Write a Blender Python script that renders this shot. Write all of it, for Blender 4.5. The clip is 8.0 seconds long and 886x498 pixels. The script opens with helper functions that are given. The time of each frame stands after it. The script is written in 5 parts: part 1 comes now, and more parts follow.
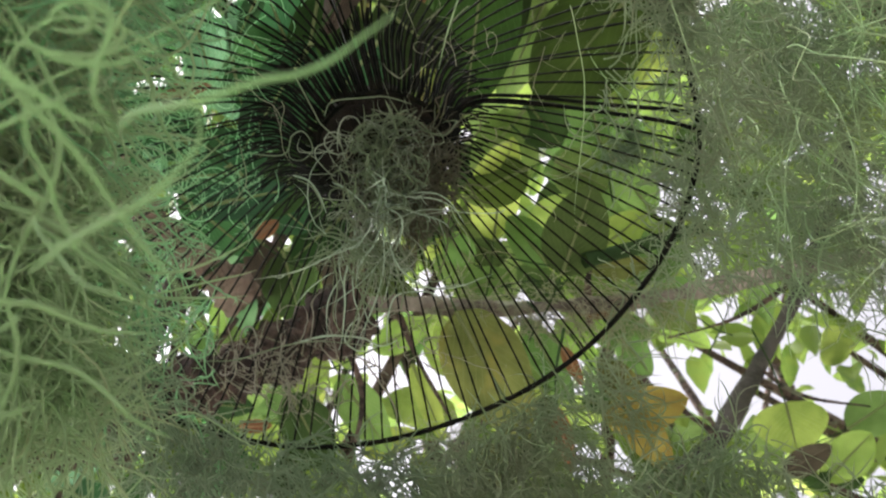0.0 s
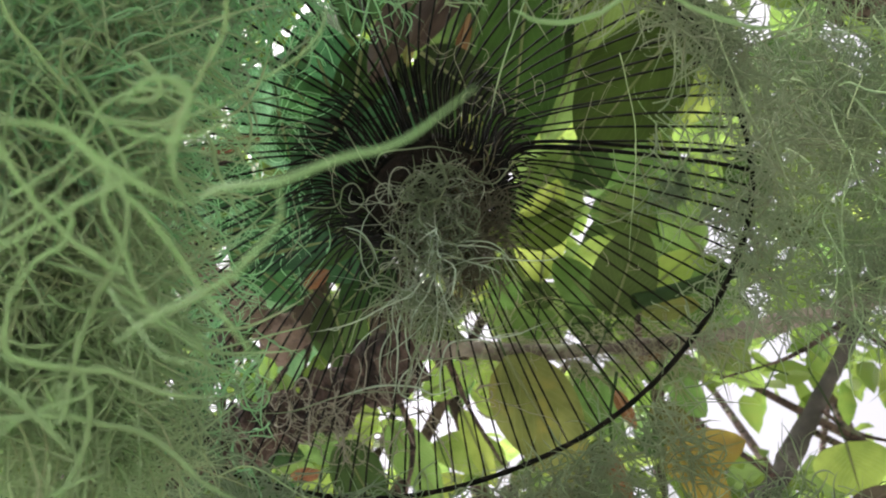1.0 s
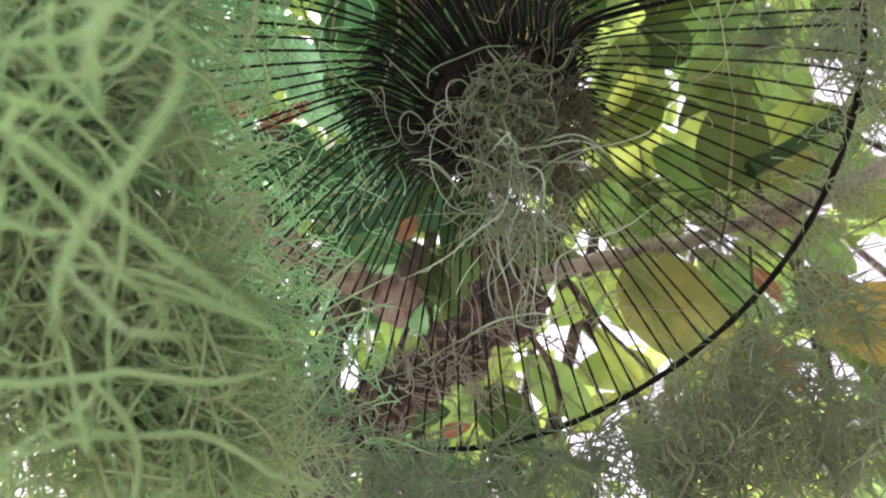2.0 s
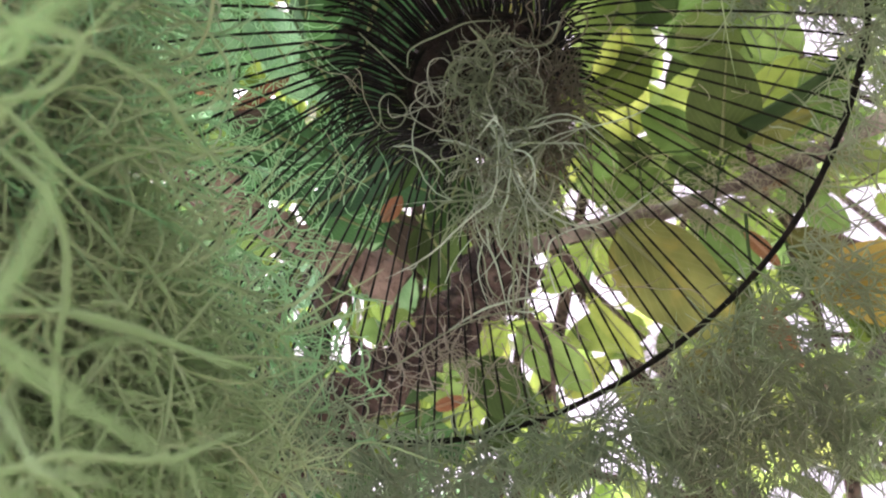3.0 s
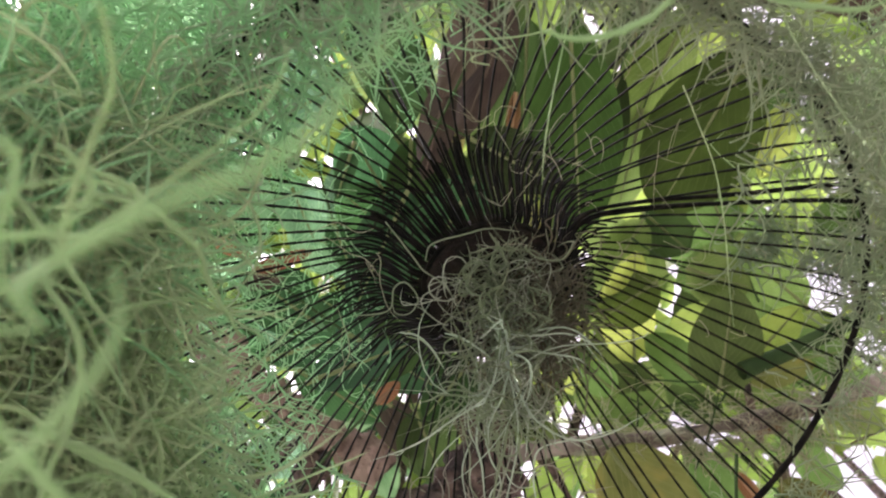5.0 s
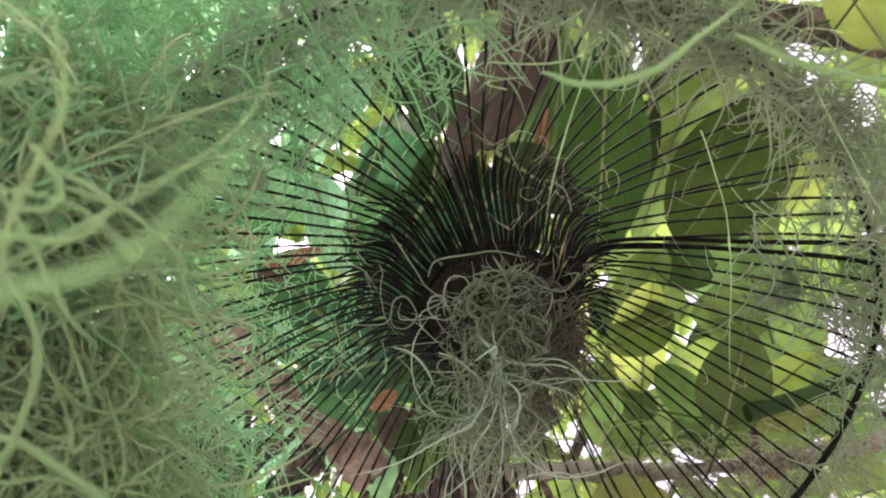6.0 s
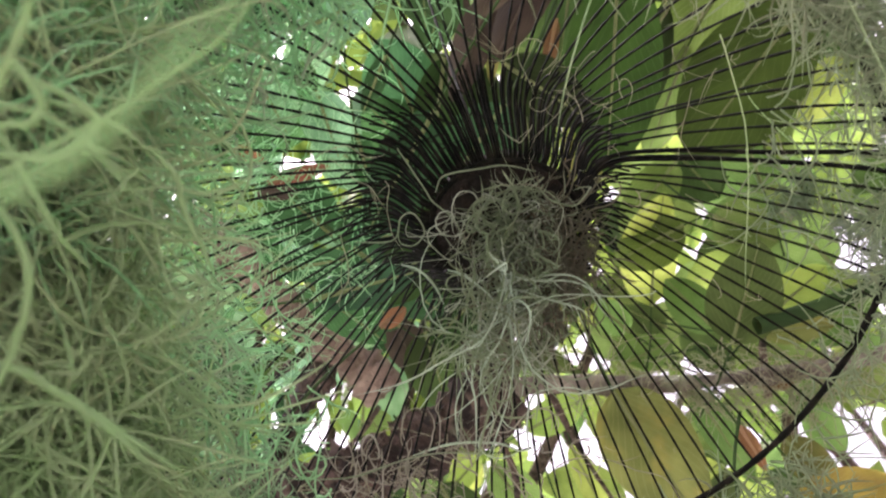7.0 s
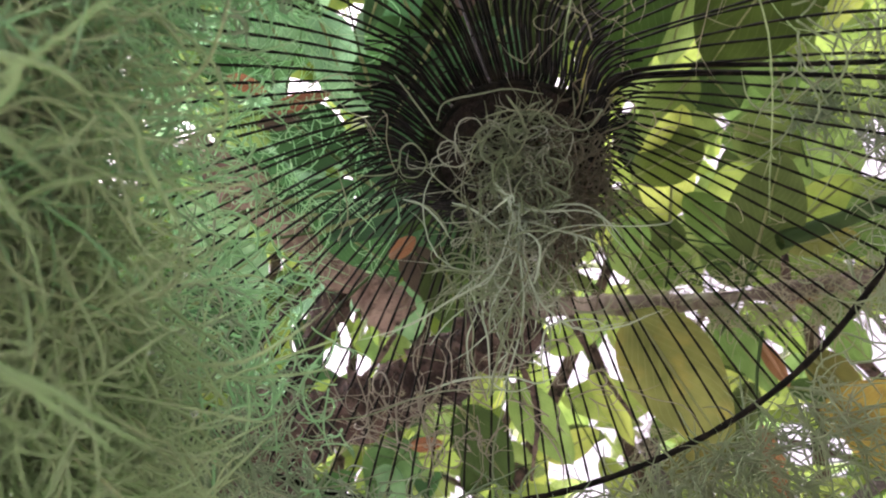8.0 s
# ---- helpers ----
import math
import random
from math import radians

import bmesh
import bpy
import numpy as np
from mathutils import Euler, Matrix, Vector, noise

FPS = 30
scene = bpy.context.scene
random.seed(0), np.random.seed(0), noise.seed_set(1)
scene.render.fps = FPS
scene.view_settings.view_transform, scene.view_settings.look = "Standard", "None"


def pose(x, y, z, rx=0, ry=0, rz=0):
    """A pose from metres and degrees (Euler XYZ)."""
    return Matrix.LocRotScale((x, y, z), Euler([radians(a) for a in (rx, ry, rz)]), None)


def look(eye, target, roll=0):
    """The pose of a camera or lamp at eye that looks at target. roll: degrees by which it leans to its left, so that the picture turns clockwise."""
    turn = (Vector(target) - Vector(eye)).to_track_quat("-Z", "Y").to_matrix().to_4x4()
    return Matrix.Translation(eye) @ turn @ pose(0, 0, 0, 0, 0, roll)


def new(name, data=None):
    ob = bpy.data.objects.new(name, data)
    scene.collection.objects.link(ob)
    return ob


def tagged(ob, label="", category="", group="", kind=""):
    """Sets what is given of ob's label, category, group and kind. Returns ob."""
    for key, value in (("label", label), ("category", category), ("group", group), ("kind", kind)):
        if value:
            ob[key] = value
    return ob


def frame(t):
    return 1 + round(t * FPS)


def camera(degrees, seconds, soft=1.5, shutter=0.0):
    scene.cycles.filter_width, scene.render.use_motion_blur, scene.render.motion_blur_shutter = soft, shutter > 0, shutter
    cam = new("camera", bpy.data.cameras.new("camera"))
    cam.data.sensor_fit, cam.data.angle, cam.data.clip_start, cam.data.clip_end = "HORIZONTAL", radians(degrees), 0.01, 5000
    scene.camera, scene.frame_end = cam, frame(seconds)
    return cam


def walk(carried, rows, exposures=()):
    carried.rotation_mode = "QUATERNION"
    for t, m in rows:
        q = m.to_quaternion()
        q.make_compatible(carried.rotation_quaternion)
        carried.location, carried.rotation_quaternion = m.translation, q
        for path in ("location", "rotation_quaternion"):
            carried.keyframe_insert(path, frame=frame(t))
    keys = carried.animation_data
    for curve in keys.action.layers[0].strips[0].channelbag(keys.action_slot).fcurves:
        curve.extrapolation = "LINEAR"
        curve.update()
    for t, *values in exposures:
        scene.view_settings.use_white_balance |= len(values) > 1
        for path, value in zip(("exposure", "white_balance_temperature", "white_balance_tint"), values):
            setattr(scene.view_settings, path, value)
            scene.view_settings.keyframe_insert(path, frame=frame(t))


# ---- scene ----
cam = camera(52.0, 8.0, soft=2.0, shutter=0.3)
cam.data.dof.use_dof = True
cam.data.dof.focus_distance = 0.46
cam.data.dof.aperture_fstop = 22.0
walk(cam, [
    (0, pose(0.0336, -0.269, 1.5395, 141.22, 11.23, 14.39)),
    (0.5, pose(0.0307, -0.2711, 1.5424, 144.04, 10.79, 16.07)),
    (1.0, pose(0.03, -0.2728, 1.5429, 144.32, 9.9, 17.1)),
    (1.5, pose(0.0201, -0.2528, 1.5488, 144.78, 10.65, 23.79)),
    (1.7, pose(0.0279, -0.2423, 1.5584, 144.83, 11.51, 29.54)),
    (2.8, pose(0.0302, -0.2301, 1.5932, 141.04, 14.82, 34.98)),
    (3.0, pose(0.0331, -0.2296, 1.596, 141.65, 14.85, 34.3)),
    (3.5, pose(0.0317, -0.2272, 1.5993, 143.25, 13.77, 33.61)),
    (4.0, pose(0.0319, -0.2285, 1.6031, 143.67, 12.97, 32.78)),
    (4.5, pose(0.0281, -0.227, 1.5941, 146.33, 11.98, 32.28)),
    (4.7, pose(0.0305, -0.2308, 1.5915, 150.6, 11.1, 30.2)),
    (5.0, pose(0.0352, -0.2366, 1.5864, 152.08, 9.66, 26.66)),
    (5.2, pose(0.039, -0.2381, 1.5732, 152.83, 8.57, 25.79)),
    (6.3, pose(0.0472, -0.2356, 1.5973, 150.83, 4.97, 21.79)),
    (6.5, pose(0.0459, -0.2367, 1.5942, 150.11, 5.09, 22.64)),
    (7.0, pose(0.0455, -0.2312, 1.6007, 146.39, 5.4, 23.15)),
    (7.5, pose(0.0523, -0.2339, 1.6002, 143.16, 5.17, 24.6)),
    (8.0, pose(0.0501, -0.2226, 1.6205, 141.34, 5.59, 25.4)),
], [(0.0, 1.74, 6500, 17), (1.0, 1.79, 6500, 18), (1.5, 2.15, 6500, 25), (3.5, 2.17, 6550, 37), (5.0, 2.05, 6500, 34), (6.5, 2.27, 6500, 32), (8.0, 2.06, 6600, 37)])

# ---- light: bright overcast sky, soft high sun ----
world = bpy.data.worlds.new("sky")
scene.world = world
world.use_nodes = True
wn = world.node_tree.nodes
sky = wn.new("ShaderNodeTexSky")
sky.sky_type = 'NISHITA'
sky.sun_disc = False
SUN_UP, SUN_TURN = radians(68), radians(-112)
sky.sun_elevation = SUN_UP
sky.sun_rotation = SUN_TURN
sky.dust_density = 10.0
sky.air_density = 0.6
sky.ozone_density = 1.0
wn["Background"].inputs["Strength"].default_value = 0.15
haze = wn.new("ShaderNodeHueSaturation")
haze.inputs["Saturation"].default_value = 0.22
world.node_tree.links.new(sky.outputs[0], haze.inputs["Color"])
world.node_tree.links.new(haze.outputs[0], wn["Background"].inputs["Color"])

SUN_DIR = Vector((math.sin(SUN_TURN) * math.cos(SUN_UP), math.cos(SUN_TURN) * math.cos(SUN_UP), math.sin(SUN_UP)))
sun_data = bpy.data.lights.new("sun", 'SUN')
sun_data.energy = 0.8
sun_data.angle = radians(30)
sun_data.color = (1.0, 0.96, 0.9)
sun = new("sun", sun_data)
sun.matrix_world = look(SUN_DIR * 30, (0, 0, 0))

# ---- materials ----


def material(name):
    m = bpy.data.materials.new(name)
    m.use_nodes = True
    return m, m.node_tree.nodes, m.node_tree.links, m.node_tree.nodes["Principled BSDF"]


def mix_colors(nodes, links, fac, a, b):
    n = nodes.new("ShaderNodeMix")
    n.data_type = 'RGBA'
    links.new(fac, n.inputs[0])
    for k, v in ((6, a), (7, b)):
        if isinstance(v, tuple):
            n.inputs[k].default_value = (*v, 1)
        else:
            links.new(v, n.inputs[k])
    return n.outputs[2]


def noise_fac(nodes, links, scale, detail=4.0, lo=0.35, hi=0.65, coord="Object"):
    tc = nodes.new("ShaderNodeTexCoord")
    nz = nodes.new("ShaderNodeTexNoise")
    nz.inputs["Scale"].default_value = scale
    nz.inputs["Detail"].default_value = detail
    links.new(tc.outputs[coord], nz.inputs["Vector"])
    mr = nodes.new("ShaderNodeMapRange")
    mr.inputs[1].default_value, mr.inputs[2].default_value = lo, hi
    links.new(nz.outputs[0], mr.inputs[0])
    return mr.outputs[0]


def add_bump(nodes, links, bsdf, height, strength, distance):
    b = nodes.new("ShaderNodeBump")
    b.inputs["Strength"].default_value = strength
    b.inputs["Distance"].default_value = distance
    links.new(height, b.inputs["Height"])
    links.new(b.outputs[0], bsdf.inputs["Normal"])


def add_translucent(nodes, links, bsdf, color, share):
    """Thin tissue: a share of the light goes through."""
    tr = nodes.new("ShaderNodeBsdfTranslucent")
    if isinstance(color, tuple):
        tr.inputs[0].default_value = (*color, 1)
    else:
        links.new(color, tr.inputs[0])
    mx = nodes.new("ShaderNodeMixShader")
    mx.inputs[0].default_value = share
    links.new(bsdf.outputs[0], mx.inputs[1])
    links.new(tr.outputs[0], mx.inputs[2])
    out = nodes["Material Output"]
    links.new(mx.outputs[0], out.inputs["Surface"])


def moss_material(name, pale, green, tan, share=0.5):
    m, n, l, b = material(name)
    geo = n.new("ShaderNodeNewGeometry")
    rnd = n.new("ShaderNodeMapRange")
    rnd.inputs[1].default_value, rnd.inputs[2].default_value = 0.72, 1.0
    l.new(geo.outputs["Random Per Island"], rnd.inputs[0])
    c1 = mix_colors(n, l, noise_fac(n, l, 14, 3), pale, green)
    c2 = mix_colors(n, l, rnd.outputs[0], c1, tan)
    fine = noise_fac(n, l, 900, 2, 0.3, 0.7)
    c3 = mix_colors(n, l, fine, c2, c1)
    l.new(c3, b.inputs["Base Color"])
    b.inputs["Roughness"].default_value = 0.85
    b.inputs["Specular IOR Level"].default_value = 0.25
    add_bump(n, l, b, fine, 0.5, 0.0003)
    add_translucent(n, l, b, c3, share)
    return m


MOSS = moss_material("spanish_moss", (0.57, 0.69, 0.46), (0.44, 0.61, 0.37), (0.52, 0.54, 0.35), 0.62)
MOSS_MINT = moss_material("mint_moss", (0.47, 0.72, 0.47), (0.34, 0.64, 0.37), (0.42, 0.54, 0.34), 0.62)
MOSS_DRY = moss_material("dry_moss", (0.50, 0.49, 0.38), (0.38, 0.41, 0.28), (0.38, 0.29, 0.20))
MOSS_FINE = moss_material("fine_moss", (0.41, 0.49, 0.34), (0.32, 0.43, 0.27), (0.32, 0.31, 0.22))
MOSS_GREY = moss_material("grey_moss", (0.50, 0.54, 0.46), (0.40, 0.47, 0.36), (0.31, 0.29, 0.21))


def leaf_material(name, dark, light, vein, share=0.5, blotch=None):
    m, n, l, b = material(name)
    c = mix_colors(n, l, noise_fac(n, l, 16, 6), tuple(0.75 * v for v in dark), tuple(1.2 * v for v in light))
    if blotch:
        c = mix_colors(n, l, noise_fac(n, l, 22, 5, 0.5, 0.72), c, blotch)
    # side veins across the blade, in the leaf's own u, v
    uv = n.new("ShaderNodeUVMap")
    sep = n.new("ShaderNodeSeparateXYZ")
    l.new(uv.outputs[0], sep.inputs[0])
    ab = n.new("ShaderNodeMath")
    ab.operation = 'ABSOLUTE'
    l.new(sep.outputs[0], ab.inputs[0])
    ma = n.new("ShaderNodeMath")
    ma.operation = 'MULTIPLY_ADD'
    ma.inputs[1].default_value = -0.55
    l.new(ab.outputs[0], ma.inputs[0])
    l.new(sep.outputs[1], ma.inputs[2])
    mu = n.new("ShaderNodeMath")
    mu.operation = 'MULTIPLY'
    mu.inputs[1].default_value = 11.0
    l.new(ma.outputs[0], mu.inputs[0])
    pp = n.new("ShaderNodeMath")
    pp.operation = 'PINGPONG'
    pp.inputs[1].default_value = 0.5
    l.new(mu.outputs[0], pp.inputs[0])
    mr = n.new("ShaderNodeMapRange")
    mr.inputs[1].default_value, mr.inputs[2].default_value = 0.06, 0.0
    l.new(pp.outputs[0], mr.inputs[0])
    vf = n.new("ShaderNodeMath")
    vf.operation = 'MULTIPLY'
    vf.inputs[1].default_value = 0.8
    l.new(mr.outputs[0], vf.inputs[0])
    c = mix_colors(n, l, vf.outputs[0], c, vein)
    # every leaf has its own tone
    info = n.new("ShaderNodeObjectInfo")
    tone = n.new("ShaderNodeMapRange")
    tone.inputs[3].default_value, tone.inputs[4].default_value = 0.65, 1.35
    isle = n.new("ShaderNodeNewGeometry")
    both = n.new("ShaderNodeMath")
    both.operation = 'ADD'
    l.new(info.outputs["Random"], both.inputs[0])
    l.new(isle.outputs["Random Per Island"], both.inputs[1])
    own = n.new("ShaderNodeMath")
    own.operation = 'FRACT'
    l.new(both.outputs[0], own.inputs[0])
    l.new(own.outputs[0], tone.inputs[0])
    hsv = n.new("ShaderNodeHueSaturation")
    hsv.inputs["Saturation"].default_value = 0.95
    again = n.new("ShaderNodeMath")
    again.operation = 'MULTIPLY'
    again.inputs[1].default_value = 17.0
    l.new(own.outputs[0], again.inputs[0])
    part_of = n.new("ShaderNodeMath")
    part_of.operation = 'FRACT'
    l.new(again.outputs[0], part_of.inputs[0])
    hue = n.new("ShaderNodeMapRange")
    hue.inputs[3].default_value, hue.inputs[4].default_value = 0.478, 0.522
    l.new(part_of.outputs[0], hue.inputs[0])
    l.new(hue.outputs[0], hsv.inputs["Hue"])
    l.new(tone.outputs[0], hsv.inputs["Value"])
    l.new(c, hsv.inputs["Color"])
    c = hsv.outputs[0]
    l.new(c, b.inputs["Base Color"])
    b.inputs["Roughness"].default_value = 0.6
    b.inputs["Specular IOR Level"].default_value = 0.25
    add_bump(n, l, b, mr.outputs[0], 0.4, 0.001)
    add_translucent(n, l, b, c, share)
    return m


VEIN, vn_, vl_, vb_ = material("leaf_vein")
vl_.new(mix_colors(vn_, vl_, noise_fac(vn_, vl_, 60, 3), (0.20, 0.26, 0.10), (0.28, 0.32, 0.15)), vb_.inputs["Base Color"])
add_translucent(vn_, vl_, vb_, (0.28, 0.33, 0.14), 0.4)
# deep, bottle and shade greens: shade of overlapping leaves sits in the base colour
LEAF_DEEP_SHADE = leaf_material("deep_shaded_leaf", (0.019, 0.052, 0.010), (0.032, 0.075, 0.014), (0.065, 0.11, 0.035), 0.4)
LEAF_BOTTLE_SHADE = leaf_material("bottle_shaded_leaf", (0.034, 0.080, 0.010), (0.055, 0.115, 0.015), (0.085, 0.145, 0.03), 0.42)
LEAF_GREEN = leaf_material("green_leaf", (0.145, 0.265, 0.055), (0.21, 0.345, 0.09), (0.32, 0.44, 0.18), 0.55)
LEAF_EMERALD = leaf_material("emerald_leaf", (0.03, 0.115, 0.032), (0.055, 0.16, 0.048), (0.09, 0.2, 0.08), 0.45)
LEAF_SHADE = leaf_material("shaded_emerald_leaf", (0.027, 0.10, 0.034), (0.045, 0.14, 0.052), (0.075, 0.18, 0.075), 0.4)
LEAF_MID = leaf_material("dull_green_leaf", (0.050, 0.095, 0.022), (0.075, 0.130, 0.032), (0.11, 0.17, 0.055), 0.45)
LEAF_JADE = leaf_material("jade_leaf", (0.14, 0.34, 0.17), (0.22, 0.44, 0.22), (0.3, 0.5, 0.3), 0.6)
# lime leaves: the glow of light from behind is put into this base colour
LEAF_LIME = leaf_material("backlit_leaf", (0.31, 0.48, 0.08), (0.43, 0.58, 0.115), (0.51, 0.63, 0.25), 0.62)
LEAF_OLIVE = leaf_material("ageing_leaf", (0.14, 0.165, 0.042), (0.20, 0.21, 0.055), (0.25, 0.26, 0.10), 0.55, (0.31, 0.25, 0.06))
LEAF_ORANGE = leaf_material("orange_leaf", (0.23, 0.085, 0.04), (0.32, 0.15, 0.07), (0.42, 0.27, 0.15), 0.4, (0.20, 0.07, 0.035))
LEAF_BROWN = leaf_material("dead_leaf", (0.060, 0.048, 0.034), (0.105, 0.080, 0.058), (0.14, 0.11, 0.08), 0.12, (0.042, 0.028, 0.02))
LEAF_YELLOW = leaf_material("yellow_leaf", (0.25, 0.185, 0.035), (0.36, 0.26, 0.05), (0.42, 0.34, 0.12), 0.5, (0.19, 0.11, 0.035))

WIRE, wn_, wl_, wb_ = material("black_wire")
wl_.new(mix_colors(wn_, wl_, noise_fac(wn_, wl_, 160, 3, 0.45, 0.7), (0.005, 0.006, 0.005), (0.020, 0.018, 0.014)), wb_.inputs["Base Color"])
wb_.inputs["Roughness"].default_value = 0.7
wb_.inputs["Specular IOR Level"].default_value = 0.06
add_bump(wn_, wl_, wb_, noise_fac(wn_, wl_, 500, 2), 0.4, 0.0003)

COIR, cn_, cl_, cb_ = material("dark_coir")
cl_.new(mix_colors(cn_, cl_, noise_fac(cn_, cl_, 120, 5), (0.008, 0.006, 0.005), (0.024, 0.016, 0.011)), cb_.inputs["Base Color"])
cb_.inputs["Roughness"].default_value = 0.95
add_bump(cn_, cl_, cb_, noise_fac(cn_, cl_, 300, 4), 1.0, 0.003)

BARK, bn_, bl_, bb_ = material("bark")
bark_a = mix_colors(bn_, bl_, noise_fac(bn_, bl_, 22, 8, 0.36, 0.62), (0.035, 0.021, 0.018), (0.17, 0.115, 0.095))
bark_b = mix_colors(bn_, bl_, noise_fac(bn_, bl_, 9, 8, 0.50, 0.74), bark_a, (0.27, 0.205, 0.17))
bark_b = mix_colors(bn_, bl_, noise_fac(bn_, bl_, 65, 5, 0.50, 0.62), bark_b, (0.028, 0.02, 0.017))
bark_b = mix_colors(bn_, bl_, noise_fac(bn_, bl_, 30, 6, 0.60, 0.70), bark_b, (0.20, 0.215, 0.15))
bl_.new(bark_b, bb_.inputs["Base Color"])
bb_.inputs["Roughness"].default_value = 0.9
add_bump(bn_, bl_, bb_, noise_fac(bn_, bl_, 60, 8), 1.0, 0.012)

BARK_PALE, pn_, pl_, pb_ = material("pale_bark")
pale_a = mix_colors(pn_, pl_, noise_fac(pn_, pl_, 16, 6, 0.38, 0.62), (0.19, 0.13, 0.105), (0.43, 0.33, 0.28))
pl_.new(mix_colors(pn_, pl_, noise_fac(pn_, pl_, 40, 5, 0.56, 0.7), pale_a, (0.09, 0.055, 0.045)), pb_.inputs["Base Color"])
pb_.inputs["Roughness"].default_value = 0.9
add_bump(pn_, pl_, pb_, noise_fac(pn_, pl_, 70, 6), 0.9, 0.005)

BARK_GREY, yn_, yl_, yb_ = material("lichened_bark")
grey_a = mix_colors(yn_, yl_, noise_fac(yn_, yl_, 26, 6, 0.38, 0.62), (0.15, 0.125, 0.108), (0.36, 0.32, 0.275))
yl_.new(mix_colors(yn_, yl_, noise_fac(yn_, yl_, 55, 5, 0.55, 0.68), grey_a, (0.30, 0.33, 0.24)), yb_.inputs["Base Color"])
yb_.inputs["Roughness"].default_value = 0.9
add_bump(yn_, yl_, yb_, noise_fac(yn_, yl_, 80, 6), 0.9, 0.005)

BARK_DARK, kn_, kl_, kb_ = material("dark_bark")
kl_.new(mix_colors(kn_, kl_, noise_fac(kn_, kl_, 25, 5), (0.045, 0.045, 0.042), (0.11, 0.105, 0.095)), kb_.inputs["Base Color"])
kb_.inputs["Roughness"].default_value = 0.9
add_bump(kn_, kl_, kb_, noise_fac(kn_, kl_, 80, 5), 0.8, 0.004)

# stem green, kept dark to put the stalks' shade into the colour
TWIG, tn_, tl_, tb_ = material("shaded_green_stem")
tl_.new(mix_colors(tn_, tl_, noise_fac(tn_, tl_, 30, 4), (0.022, 0.05, 0.016), (0.04, 0.08, 0.025)), tb_.inputs["Base Color"])
tb_.inputs["Roughness"].default_value = 0.8
tb_.inputs["Specular IOR Level"].default_value = 0.15

# unseen ground, its pale tone chosen to bounce light onto undersides
BOUNCE_GROUND, gn_, gl_, gb_ = material("pale_bounce_ground")
gl_.new(mix_colors(gn_, gl_, noise_fac(gn_, gl_, 3, 6), (0.26, 0.25, 0.21), (0.36, 0.34, 0.29)), gb_.inputs["Base Color"])
gb_.inputs["Roughness"].default_value = 0.95
add_bump(gn_, gl_, gb_, noise_fac(gn_, gl_, 40, 5), 0.8, 0.02)

MOSS_SAGE = moss_material("sage_moss", (0.46, 0.56, 0.41), (0.37, 0.50, 0.34), (0.42, 0.43, 0.31))
MOSS_STRAND = moss_material("strand_moss", (0.385, 0.53, 0.305), (0.335, 0.50, 0.275), (0.38, 0.46, 0.27), 0.62)
MOSS_FRINGE = moss_material("fringe_moss", (0.33, 0.42, 0.30), (0.26, 0.37, 0.24), (0.28, 0.29, 0.20))
MOSS_STEM = moss_material("dry_stem", (0.42, 0.40, 0.34), (0.36, 0.36, 0.29), (0.30, 0.25, 0.20))
MOSS_WISP = moss_material("wisp_moss", (0.56, 0.66, 0.55), (0.46, 0.58, 0.46), (0.50, 0.56, 0.46))
MOSS_TUFT = moss_material("tuft_moss", (0.34, 0.40, 0.29), (0.26, 0.34, 0.21), (0.24, 0.25, 0.16))
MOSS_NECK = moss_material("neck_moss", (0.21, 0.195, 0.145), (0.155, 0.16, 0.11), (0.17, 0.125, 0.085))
NECK_DARK = moss_material("neck_darkening", (0.020, 0.018, 0.013), (0.018, 0.024, 0.014), (0.05, 0.03, 0.018))

# ---- building helpers ----


def mesh_from(name, verts, faces, mat, smooth=True, uvs=None):
    me = bpy.data.meshes.new(name)
    verts = np.asarray(verts, dtype=np.float32).reshape(-1, 3)
    faces = np.asarray(faces, dtype=np.int32)
    k = faces.shape[1]
    me.vertices.add(len(verts))
    me.vertices.foreach_set("co", verts.ravel())
    me.loops.add(faces.size)
    me.loops.foreach_set("vertex_index", faces.ravel())
    me.polygons.add(len(faces))
    me.polygons.foreach_set("loop_start", np.arange(0, faces.size, k, dtype=np.int32))
    me.polygons.foreach_set("loop_total", np.full(len(faces), k, dtype=np.int32))
    if uvs is not None:
        layer = me.uv_layers.new(name="UVMap")
        layer.data.foreach_set("uv", np.asarray(uvs, dtype=np.float32)[faces.ravel()].ravel())
    me.update(calc_edges=True)
    me.validate()
    if smooth:
        me.polygons.foreach_set("use_smooth", np.ones(len(me.polygons), dtype=bool))
    me.materials.append(mat)
    return me


def part(name, me, parent=None, label=""):
    ob = new(name, me)
    if parent is not None:
        ob.parent = parent
    if label:
        ob["label"] = label
    return ob


